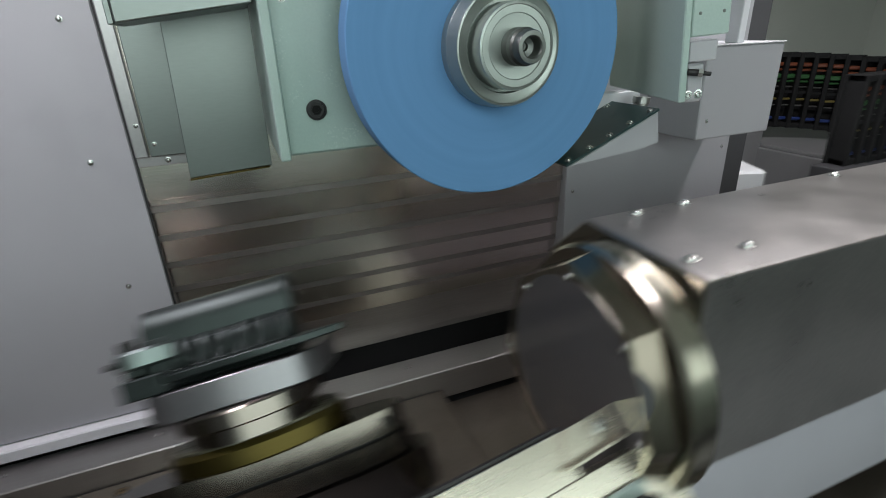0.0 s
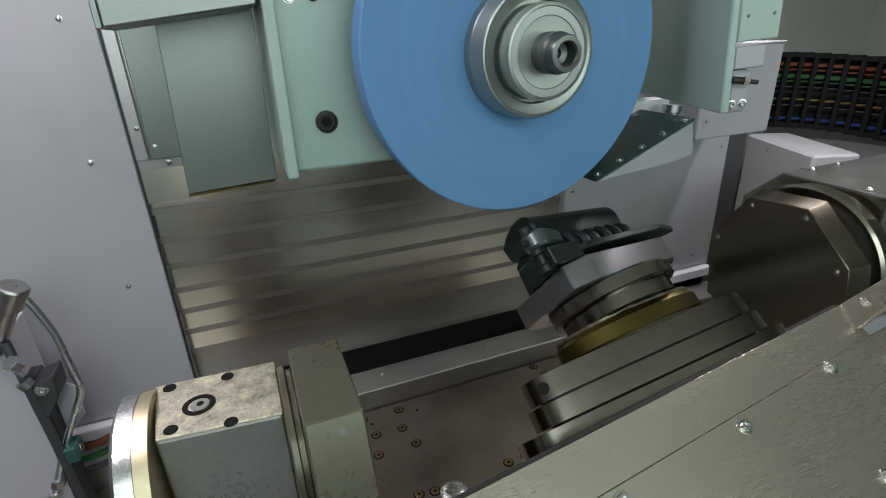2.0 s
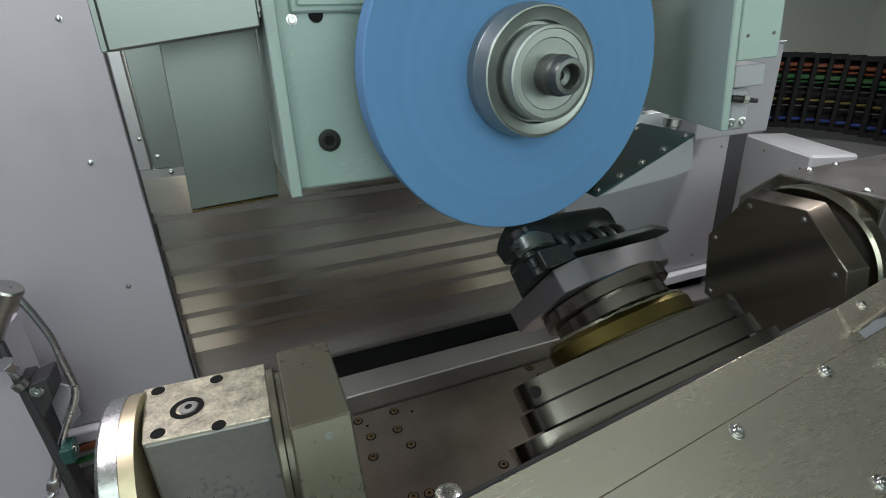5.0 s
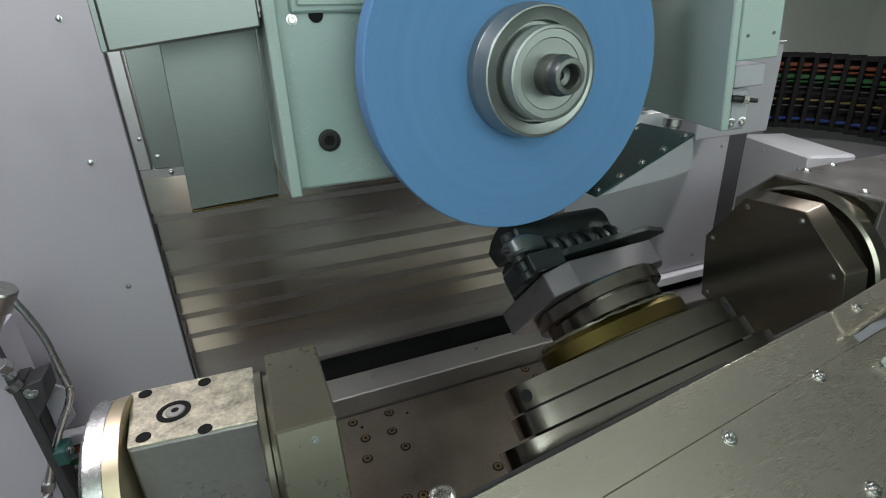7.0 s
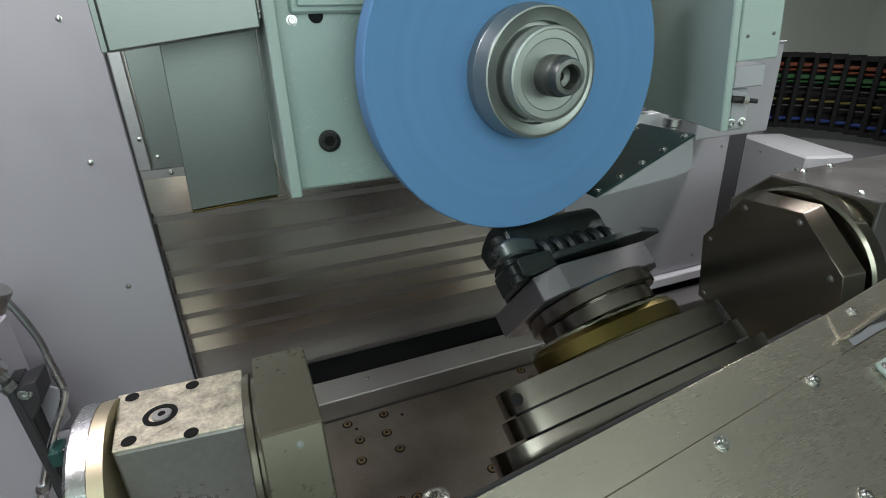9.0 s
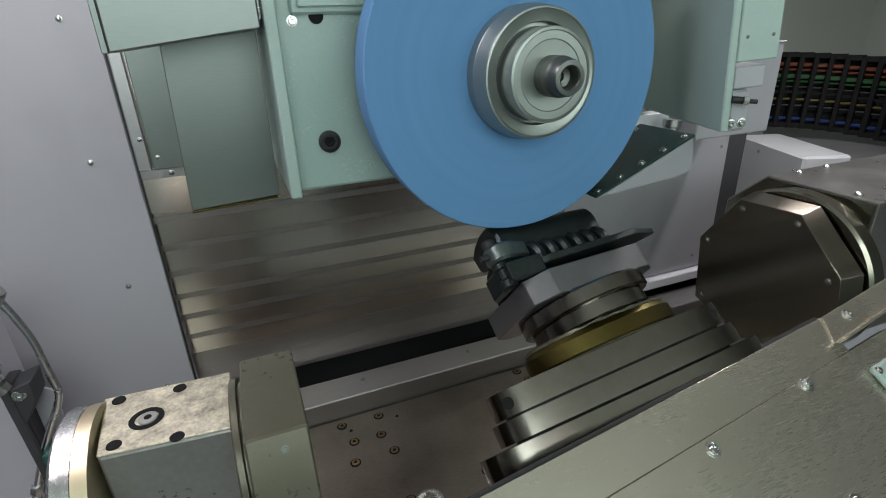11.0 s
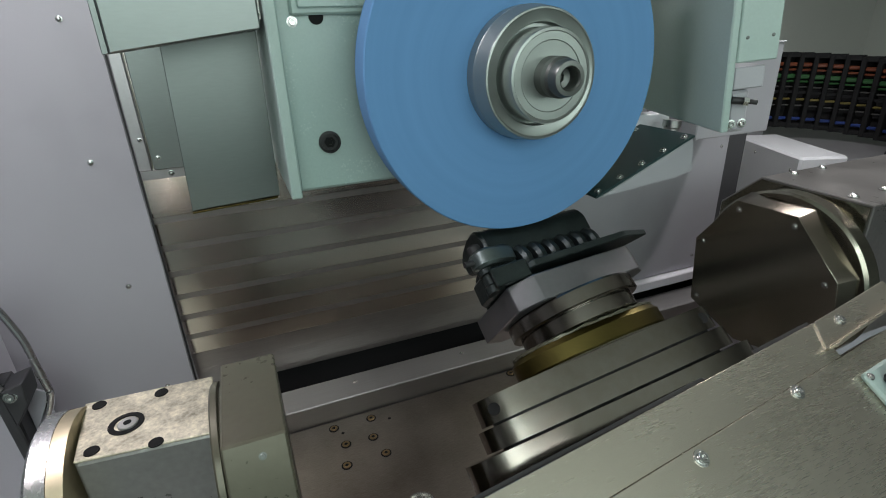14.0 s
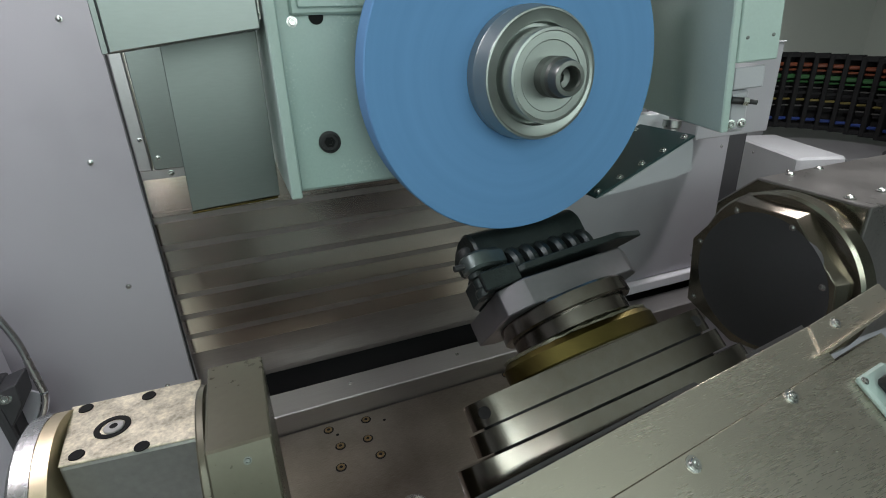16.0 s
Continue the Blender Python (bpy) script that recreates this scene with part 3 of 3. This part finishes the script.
def rotary_table():
    t = thing("rotary_table", (0.506, 0.445, 1.40), "stepped turned-steel rotary table with bronze ring, tilted in its cradle", "rotary table")
    part("base_flange", prism(flange_outline(0.230, 2.9, 0.27, -0.006), -0.05, 0.0065, STACK, 0.0012), TURNED, t)
    part("middle_flange", prism(flange_outline(0.203, 2.7, 0.27), 0.0100, 0.0380, STACK, 0.0012), TURNED, t)
    top = part("top_flange", prism(flange_outline(0.196, 2.6, 0.25), 0.0415, 0.075, STACK, 0.0012), TURNED, t)
    # dark filler paints the shadow lines between the flanges
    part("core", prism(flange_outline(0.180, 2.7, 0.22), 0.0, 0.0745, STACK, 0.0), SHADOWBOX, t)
    for u, d in ((-0.178, (-0.5, -1, 0)), (0.165, (0.12, -1, 0))):
        v = -0.25 * 0.196 * (1 - (abs(u) / 0.196) ** 2.6) ** (1 / 2.6)
        part("radial_hole", lathe([(0.0085, -0.004), (0.0085, 0.0012), (0.0065, 0.0008), (0, 0.0008)], along(STACK @ Vector((u, v, 0.058)), STACK.to_3x3() @ Vector(d)), 20), HOLE, top)
    oval = STACK @ Matrix.Diagonal((1, 0.6, 1, 1))
    part("bronze_ring", lathe([(0.08, 0.0755), (0.119, 0.0755), (0.122, 0.078), (0.122, 0.098), (0.115, 0.106), (0.08, 0.106)], oval, 96), BRASS, t, "oily yellow bronze ring")
    bm = lathe([(0.085, 0.1062), (0.116, 0.1062), (0.1165, 0.109), (0.112, 0.111), (0.085, 0.111)], oval, 96)
    rng = random.Random(5)
    for v in bm.verts:
        v.co += Vector((rng.uniform(-0.0011, 0.0011), rng.uniform(-0.001, 0.001), rng.uniform(-0.0012, 0.0012)))
    part("sealant_bead", bm, ARM, t, "uneven grey sealant bead")
    part("neck", lathe([(0.05, 0.1112), (0.088, 0.1112), (0.088, 0.131), (0.05, 0.131)], STACK, 96), TURNED, t)
    part("chuck_disc", lathe([(0.05, 0.1315), (0.0965, 0.1315), (0.0995, 0.134), (0.0995, 0.152), (0.0975, 0.155), (0.05, 0.155)], STACK, 96), TURNED, t)
    return [t]


def fixture():
    t = thing("fixture_plate", tuple(STACK @ Vector((0, 0, 0.1555))), "light grey eight-sided machined fixture plate", "fixture plate")
    part("plate", prism([(-0.131, 0.049), (-0.093, -0.083), (-0.055, -0.096), (0.104, -0.048), (0.122, -0.017), (0.095, 0.105), (0.050, 0.125), (-0.105, 0.085)], 0.1555, 0.1940, STACK, 0.0015), FIXTURE, t)
    w = thing("turbine_casting", tuple(STACK @ Vector((0, 0, 0.195))), "dark nickel-alloy turbine casting clamped on the fixture", "casting")
    ax = WORK @ Matrix(((0, 0, 1, 0), (1, 0, 0, 0), (0, 1, 0, 0), (0, 0, 0, 1)))
    part("body", prism([(-0.045, 0.195), (0.06, 0.195), (0.055, 0.25), (0.02, 0.262), (-0.02, 0.240)], -0.100, 0.085, ax, 0.004), CASTING, w)
    # the root bar: a smooth rounded back over a hollow
    bar = [(-0.030, 0.250), (-0.012, 0.246), (0.050, 0.255), (0.055, 0.285), (0.035, 0.297), (0.010, 0.304), (-0.010, 0.303), (-0.024, 0.295), (-0.032, 0.278)]
    part("root_bar", prism(bar, -0.108, 0.092, ax, 0.004), CASTING, w, "smooth dark-green root bar")
    part("end_web", prism([(-0.040, 0.205), (-0.006, 0.200), (0.0, 0.262), (-0.030, 0.270), (-0.038, 0.245)], -0.112, -0.070, ax, 0.006), CASTING, w)
    rng = random.Random(11)
    for k in range(6):
        u = -0.066 + 0.0265 * k
        j = rng.uniform(-0.003, 0.003)
        scallop = [(-0.044 + j, 0.214), (-0.012, 0.212), (-0.010, 0.258), (-0.030 + j, 0.258), (-0.040 + j, 0.250), (-0.047 + j, 0.238), (-0.048 + j, 0.224)]
        part("rib", prism(scallop, u, u + 0.017, ax, 0.005), CASTING, w)
    part("fin", prism([(-0.085, -0.052), (-0.070, -0.068), (0.09, -0.085), (0.150, -0.066), (0.10, -0.02), (-0.07, -0.012)], 0.206, 0.216, WORK, 0.0015), CASTING, w, "thin sharp-ended platform fin")
    c = thing("work_clamp", tuple(STACK @ Vector((-0.08, 0, 0.195))), "dark workholding clamp with curved finger and knob", "clamp")
    part("base", prism([(-0.122, -0.030), (-0.08, -0.040), (-0.075, 0.03), (-0.120, 0.035)], 0.195, 0.235, WORK, 0.005), CASTING, c)
    part("post", lathe([(0, 0.195), (0.013, 0.195), (0.013, 0.205), (0.010, 0.208), (0.010, 0.222), (0.013, 0.224), (0.013, 0.2315), (0, 0.2315)], WORK @ Matrix.Translation((-0.124, -0.030, 0)), 24), CASTING, c, "dark stepped clamp post")
    curve = [(-0.142, -0.030), (-0.137, -0.046), (-0.122, -0.054), (-0.100, -0.050), (-0.070, -0.038), (-0.066, -0.010), (-0.100, -0.020), (-0.122, -0.012), (-0.136, -0.016)]
    part("finger", prism(curve, 0.232, 0.258, WORK, 0.004), CLAMP, c, "worn curved steel finger")
    part("knob", lathe([(0, 0), (0.009, 0), (0.010, 0.003), (0.010, 0.011), (0.008, 0.014), (0, 0.014)], WORK @ Matrix.Translation((-0.126, -0.028, 0.2585)), 20), BLACK, c, "black knob")
    part("bolt", lathe([(0, 0), (0.0045, 0), (0.0045, 0.018), (0, 0.018)], WORK @ along((-0.136, -0.034, 0.245), (-1, 0, 0)), 14), BLACK, c)
    part("side_plate", prism([(-0.136, -0.060), (-0.080, -0.066), (-0.078, -0.052), (-0.132, -0.046)], 0.195, 0.222, WORK, 0.002), CASTING, c)
    return [t, w, c]


BEAM = Matrix.Translation((0.151, 0.349, 1.461)) @ Matrix(((0.991, -0.071, -0.111, 0), (0.132, 0.515, 0.847, 0), (-0.004, -0.854, 0.520, 0), (0, 0, 0, 1))) @ Matrix.Scale(0.94, 4)


def cradle():
    t = thing("cradle_beam", (0.6, 0.42, 1.3), "brushed steel front beam of the tilting cradle", "cradle beam")
    part("upper_plate", box(-0.35, 0.778, 0.0, 0.035, -0.0640, 0.0, 0.0007, BEAM), BRUSHED, t)
    part("front_plate", box(-0.35, 0.93, 0.0, 0.035, -0.50, -0.0648, 0.0005, BEAM), BRUSHED, t)
    part("edge_strip", box(-0.35, 0.778, 0.006, 0.03, 0.0005, 0.006, 0.0005, BEAM), BLACK, t, "dark strip along the upper edge")
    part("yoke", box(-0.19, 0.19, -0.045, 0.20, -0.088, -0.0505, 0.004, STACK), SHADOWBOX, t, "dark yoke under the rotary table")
    nrm = BEAM.to_3x3() @ Vector((0, -1, 0))
    for u, w in ((0.636, -0.074), (0.403, -0.080), (0.17, -0.080), (-0.06, -0.08), (0.56, -0.22), (0.2, -0.24)):
        screw(t, BEAM @ Vector((u, 0, w)), nrm, 0.0072)
    b = part("corner_bracket", prism([(0.780, 0.0), (0.757, -0.044), (0.877, -0.039), (1.03, -0.032), (1.03, 0.008)], -0.004, 0.002, BEAM @ Matrix(((1, 0, 0, 0), (0, 0, 1, 0), (0, 1, 0, 0), (0, 0, 0, 1))), 0.0008), BRUSHED, t, "folded sheet bracket")
    part("bracket_fold", prism([(0.757, -0.044), (0.877, -0.039), (1.03, -0.032), (1.03, -0.036), (0.877, -0.043), (0.76, -0.048)], -0.02, -0.0045, BEAM @ Matrix(((1, 0, 0, 0), (0, 0, 1, 0), (0, 1, 0, 0), (0, 0, 0, 1))), 0.0005), BRUSHED, t)
    screw(t, BEAM @ Vector((0.838, -0.004, -0.016)), nrm, 0.0062)
    con = thing("cable_connector", tuple(BEAM @ Vector((0.80, 0, -0.14))), "pale green rectangular cable connector with corner screws", "connector")
    part("flange", box(0.775, 0.86, -0.012, -0.0005, -0.19, -0.10, 0.004, BEAM), MINT, con)
    part("socket", box(0.797, 0.85, -0.05, -0.0125, -0.175, -0.115, 0.006, BEAM), BLACK, con)
    for u, w in ((0.783, -0.108), (0.783, -0.182)):
        screw(con, BEAM @ Vector((u, -0.012, w)), nrm, 0.004)
    return [t, con]


def tilt_housing():
    t = thing("tilt_drive_housing", (1.6, 0.8, 0.99), "brushed steel housing of the tilting drive with octagonal cover", "drive housing")
    body = part("body", prism([(0.633, 1.525), (0.885, 1.527), (0.985, 1.438), (0.985, 1.19), (0.633, 1.19)], 1.312, 2.6, Matrix(((0, 0, 1, 0), (1, 0, 0, 0), (0, 1, 0, 0), (0, 0, 0, 1))), 0.002), HOUSING, t)
    part("front_plate", prism([(0.638, 1.520), (0.883, 1.522), (0.980, 1.436), (0.980, 1.195), (0.638, 1.195)], 1.3085, 1.3119, Matrix(((0, 0, 1, 0), (1, 0, 0, 0), (0, 1, 0, 0), (0, 0, 0, 1))), 0.0005), DARKFACE, t, "dark olive front plate")
    part("pedestal", box(1.33, 2.6, 0.66, 0.97, 0.925, 1.1895, 0.003), PALE, t, "pale lilac painted pedestal")
    part("bearing_ring", lathe([(0.150, 1.252), (0.194, 1.252), (0.200, 1.258), (0.200, 1.290), (0.186, 1.293), (0.186, 1.308), (0.150, 1.308)], AX_X(0, 0.765, 1.325), 96), RING, t, "bright turned bearing ring")
    # solid dark drum; the recess's shade is in its colour
    part("recess_shade_drum", lathe([(0, 1.2105), (0.160, 1.2105), (0.160, 1.2515), (0, 1.2515)], AX_X(0, 0.765, 1.325), 64), SHADOWBOX, t, "dark drum painted as the shaded recess behind the cover")
    side = Matrix(((0, 0, 1, 0), (1, 0, 0, 0), (0, 1, 0, 0), (0, 0, 0, 1)))
    corners = [(0.848, 1.494), (0.703, 1.503), (0.590, 1.400), (0.572, 1.30), (0.64, 1.185), (0.771, 1.150), (0.917, 1.192), (0.938, 1.361)]
    rim = part("cover_rim", prism(corners, 1.1575, 1.2095, side, 0.0012, None, 1.07), FACET, t, "brushed facets round the cover")
    COVER_PARTS.append(rim)
    face = part("octagon_cover", prism(corners, 1.155, 1.157, side, 0.0003), DARKFACE, t, "dark polished octagonal cover")
    COVER_PARTS.append(face)
    for y, z in ((0.916, 1.362), (0.838, 1.474), (0.704, 1.482), (0.90, 1.208), (0.612, 1.386)):
        screw(face, (1.155, y, z), (-1, 0, 0), 0.0048)
    for x, y in ((1.40, 0.868), (1.508, 0.872), (1.335, 0.69), (1.44, 0.69), (1.9, 0.868), (1.9, 0.69)):
        screw(t, (x, y, 1.5265), (0, 0, 1), 0.0085, style="dome")
    return [t]


def rear_boxes():
    t = thing("ballscrew_cover", (2.4, 1.6, 0.302), "white painted sheet-metal cover box at the table end", "cover box")
    m = Matrix.Translation((2.22, 1.384, 0)) @ Matrix.Rotation(radians(-22), 4, "Z")
    part("body", box(0.0, 0.20, 0.0, 0.50, 0.302, 1.365, 0.010, m), WHITEBOX, t)
    part("seam_strip", box(-0.002, -0.0002, 0.02, 0.48, 0.70, 0.705, 0.0004, m), LEDGE, t)
    for v, z in ((0.05, 1.3), (0.32, 1.32)):
        screw(t, m @ Vector((0, v, z)), m.to_3x3() @ Vector((-1, 0, 0)), 0.006, style="dome")
    return [t]


def link_set(t, i, x, y, z0, z1, turn):
    """One cable-carrier link: two side plates, crossbars and the sheaths between them."""
    m = Matrix.Translation((x, y, 0)) @ Matrix.Rotation(turn, 4, "Z")
    bm = box(-0.035, -0.012, -0.02, 0.05, z0, z1, 0.003, m)
    box(-0.035, 0.036, -0.015, 0.05, z0, z0 + 0.025, 0.003, m, bm)
    box(-0.035, 0.036, -0.015, 0.05, z1 - 0.025, z1, 0.003, m, bm)
    box(-0.050, 0.050, 0.05, 0.06, z0, z1, 0.001, m, bm)
    box(-0.012, 0.036, -0.004, 0.004, z0 + 0.46 * (z1 - z0), z0 + 0.50 * (z1 - z0), 0.001, m, bm)
    link = part("carrier_link", bm, LINK, t)
    h = z1 - z0
    for colour, a, b in (("orange", 0.82, 0.87), ("orange", 0.76, 0.79), ("green", 0.66, 0.72), ("green", 0.61, 0.635), ("pale", 0.54, 0.56), ("yellow", 0.37, 0.40), ("pale", 0.29, 0.31), ("blue", 0.10, 0.14)):
        part("cable", box(-0.012, 0.036, 0.0, 0.02, z0 + a * h, z0 + b * h, 0.004, m), CABLES[colour], link)


def cable_carrier():
    t = thing("cable_carrier", (2.9, 1.85, 1.2505), "black cable carrier with coloured cables between its links", "cable carrier")
    for k in range(17):
        a = radians(118 - 8.0 * k)
        sag = 0.045 * max(0.0, (8.0 * k - 40) / 70) ** 1.6
        link_set(t, k, 2.58 + 0.50 * math.cos(a), 1.55 + 0.50 * math.sin(a), 1.345 - sag, 1.735 - sag, a - math.pi / 2)
    part("bed_plate", box(2.66, 3.2, 1.44, 2.2, 1.2505, 1.2695, 0.003), FLOORGREY, t, "dark grey carrier tray")
    part("tray_support", box(2.30, 2.655, 1.95, 2.2, 0.302, 1.3440, 0.003), FLOORGREY, t)
    e = thing("carrier_end", (2.94, 1.3, 0.302), "upright end of the cable carrier travelling with the table", "cable carrier")
    for k in range(5):
        link_set(e, k, 2.83 + 0.072 * k, 1.29, 1.34, 1.69, 0.0)
    part("stand", box(2.73, 3.15, 1.24, 1.36, 0.302, 1.3395, 0.004), SHADOWBOX, e)
    return [e]


def oil_pipe():
    """Lubrication pipe with its elbow and bracket beside the bearing block."""
    t = thing("oil_pipe", (-0.431, 1.0, 1.168), "bent bright steel lubrication pipe with fittings", "pipe")
    part("pipe", tube([(-0.405, 1.0, 1.525), (-0.399, 1.0, 1.515), (-0.385, 1.0, 1.471), (-0.373, 1.0, 1.421), (-0.37, 1.0, 1.367), (-0.365, 1.0, 1.303), (-0.374, 1.0, 1.276), (-0.399, 1.0, 1.231), (-0.431, 1.0, 1.168), (-0.456, 1.0, 1.109), (-0.476, 1.0, 1.061), (-0.503, 1.0, 0.997)], 0.0066), CHROME, t)
    part("end_fitting", lathe([(0, -0.012), (0.021, -0.012), (0.024, -0.008), (0.024, 0.030), (0.018, 0.036), (0.018, 0.13), (0, 0.13)], along((-0.408, 1.0, 1.517), (-0.55, 0.1, -0.9)), 28), STEEL, t, "round steel end fitting")
    for p, d in (((-0.457, 1.0, 1.105), (-0.25, 0, -0.9)), ((-0.471, 1.0, 1.074), (-0.25, 0, -0.9))):
        part("union_nut", lathe([(0, 0), (0.011, 0), (0.0125, 0.002), (0.0125, 0.018), (0.011, 0.020), (0, 0.020)], along(p, d), 6), CHROME, t)
    b = thing("hose_bracket", (-0.5, 1.04, 0.302), "dark steel bracket with small fittings and coloured wires", "bracket")
    part("bracket", box(-0.452, -0.432, 1.012, 1.06, 0.302, 1.335, 0.002), SHADOWBOX, b)
    part("side_box", box(-0.80, -0.4525, 1.03, 1.12, 0.302, 1.43, 0.004), PALE, b, "lilac-grey sheet-metal box")
    part("strut", tube([(-0.447, 1.0, 1.425), (-0.438, 0.99, 1.336), (-0.431, 0.985, 1.221), (-0.422, 0.98, 1.052)], 0.0085, 8), SHADOWBOX, b, "dark slanting strut")
    part("strut_collar", lathe([(0, 0), (0.0125, 0), (0.0125, 0.014), (0, 0.014)], along((-0.436, 0.99, 1.333), (-0.45, 0.02, 0.9)), 20), STEEL, b)
    part("lug", prism([(-0.431, 1.335), (-0.395, 1.345), (-0.398, 1.30), (-0.431, 1.25)], -1.045, -0.985, AFT, 0.002), SHADOWBOX, b)
    part("lug_plate", prism([(-0.430, 1.31), (-0.392, 1.28), (-0.392, 1.21), (-0.430, 1.17)], -1.052, -1.046, AFT, 0.001), PALE, b, "pale folded plate")
    screw(b, (-0.418, 0.985, 1.322), (0.1, -1, 0.2), 0.0075)
    part("pipe_clamp", box(-0.4315, -0.402, 0.978, 1.02, 1.148, 1.184, 0.003), GREENCLAMP, b, "dark green pipe clamp")
    screw(b, (-0.402, 0.995, 1.170), (1, -0.3, 0), 0.0055)
    f = part("fitting", lathe([(0, 0), (0.008, 0), (0.008, 0.016), (0, 0.016)], along((-0.436, 0.99, 1.358), (-0.4, -0.02, 0.9)), 16), CHROME, b, "plated fitting")
    part("fitting_nut", lathe([(0, 0), (0.013, 0), (0.0145, 0.002), (0.0145, 0.019), (0.013, 0.021), (0, 0.021)], along((-0.435, 0.985, 1.381), (-0.3, -0.5, 0.8)), 6), CHROME, f)
    x, z = -0.432, 1.165
    for i, colour in enumerate(("orange", "green", "pale")):
        part("wire", tube([(x, 1.055, z - 0.045 - 0.028 * i), (x + 0.04, 1.05, z - 0.038 - 0.028 * i), (x + 0.085, 1.06, z - 0.025 - 0.028 * i)], 0.007), CABLES[colour], b)
    return [t, b]


enclosure()
machine_lights()
way_cover()
WHEEL = grinding_wheel()
HEAD += spindle_head() + right_guard()
motor_box()
TABLE += base_plate() + bearing_block() + rotary_table() + fixture() + cradle() + tilt_housing() + rear_boxes() + cable_carrier()
SLOW += oil_pipe()


# ---- what moves ----
TABLE_ROWS = [(0.0, -0.555), (0.1, -0.480), (0.2, -0.405), (0.3, -0.330), (0.4, -0.255), (0.5, -0.182), (0.6, -0.115), (0.7, -0.058), (0.8, -0.022), (0.9, -0.005), (1.0, 0.0), (3.2, 0.0), (3.4, -0.0006), (4.0, -0.0051),
              (6.5, -0.0237), (9.0, -0.0414), (11.5, -0.0592), (13.0, -0.0698), (14.5, -0.0796), (16.0, -0.0900)]
HEAD_ROWS = [(0.0, 0.088, 0.032), (1.5, 0.088, 0.032), (1.6, 0.078, 0.031), (1.9, 0.014, 0.026), (2.1, 0.003, 0.025), (2.5, 0.003, 0.025), (2.6, 0.002, 0.022), (2.9, 0.0, 0.002), (3.0, 0.0, 0.0), (7.5, 0.0, 0.0),
             (9.0, 0.0, -0.0008), (11.5, 0.0, -0.0018), (13.0, 0.0, -0.0024), (16.0, 0.0, -0.0024)]


def between(rows, t):
    for a, b in zip(rows, rows[1:]):
        if a[0] <= t <= b[0]:
            s = (t - a[0]) / (b[0] - a[0])
            return [p + (q - p) * s for p, q in zip(a[1:], b[1:])]
    return list(rows[-1][1:])


# the cradle swings up to its working tilt and its table turns while the machine table runs in; both creep on while grinding
PIVOT = Vector((0, 0.60, 1.33))
AXIS = STACK.to_3x3().col[2].normalized()
SWINGING = ("rotary_table", "fixture_plate", "turbine_casting", "work_clamp")
TURNING = ("fixture_plate", "turbine_casting", "work_clamp")
FRONT = ("cradle_beam", "cable_connector")
DRIVE = ("tilt_drive_housing",)


def turn_x(degrees):
    return Matrix.Rotation(radians(degrees), 4, "X")


def about(centre, turn):
    return Matrix.Translation(centre) @ turn @ Matrix.Translation(-centre)


def carried_pose(kind, t, d):
    """Where a thing of that kind has been carried from its place at rest, with the table d metres along."""
    run, creep = (abs(d) / 0.555, 0.0) if t <= 1.0 else (0.0, abs(d) / 0.09)
    if kind in SWINGING:
        m = Matrix.Translation((-0.564 * run - 0.0946 * creep, 0.158 * run, -0.059 * run)) @ about(PIVOT, turn_x(24.0 * run + 2.75 * creep))
        if kind in TURNING:
            m = m @ about(STACK.translation, Matrix.Rotation(radians(-22.0 * run - 10.0 * creep), 4, AXIS))
        return m
    if kind in FRONT:
        return Matrix.Translation((d, 0, 0)) @ about(Vector((0, 0.64, 1.37)), turn_x(13.0 * run ** 1.1)) @ about(Vector((0, 0.60, 1.30)), turn_x(4.2 * creep))
    if kind in DRIVE:
        return Matrix.Translation(Vector((-0.801, -0.231, 0.078)) * run ** 0.78 + Vector((-0.167, -0.055, 0.021)) * creep)
    if kind == "cradle_arm":
        return Matrix.Translation((d, 0, 0)) @ about(Vector((0, 0.53, 1.43)), turn_x(5.2 * run))
    return Matrix.Translation((d, 0, 0))


def motions():
    for ob in TABLE:
        p, kind = BASES[ob.name], ob.name.split(".")[0]
        walk(ob, [(t, carried_pose(kind, t, d) @ pose(p.x, p.y, p.z)) for t, d in TABLE_ROWS])
    for ob in COVER_PARTS:
        centre = Vector((0, 0.765, 1.325)) - BASES[root_of(ob).name]
        rows = []
        for t, d in TABLE_ROWS:
            run, creep = (abs(d) / 0.555, 0.0) if t <= 1.0 else (0.0, abs(d) / 0.09)
            rows.append((t, Matrix.Translation(Vector((0.056, 0.016, -0.006)) * (run + creep)) @ about(centre, turn_x(24.0 * run + 2.75 * creep))))
        walk(ob, rows)
    for ob in SLOW:
        p = BASES[ob.name]
        walk(ob, [(t, pose(p.x + 0.63 * d, p.y, p.z)) for t, d in TABLE_ROWS])
    for ob in HEAD:
        p = BASES[ob.name]
        walk(ob, [(t, pose(p.x, p.y + dy, p.z + dz)) for t, dy, dz in HEAD_ROWS])
    for ob, share in SLATS:
        p = BASES[ob.name]
        walk(ob, [(t, pose(p.x, p.y, p.z + 0.8 * share * dz)) for t, dy, dz in HEAD_ROWS])
    p, rows = BASES[WHEEL.name], []
    for k in range(161):
        dy, dz = between(HEAD_ROWS, k * 0.1)
        rows.append((k * 0.1, pose(p.x, p.y + dy, p.z + dz) @ Matrix.Rotation(radians(72 * k), 4, "Y")))
    walk(WHEEL, rows)


motions()
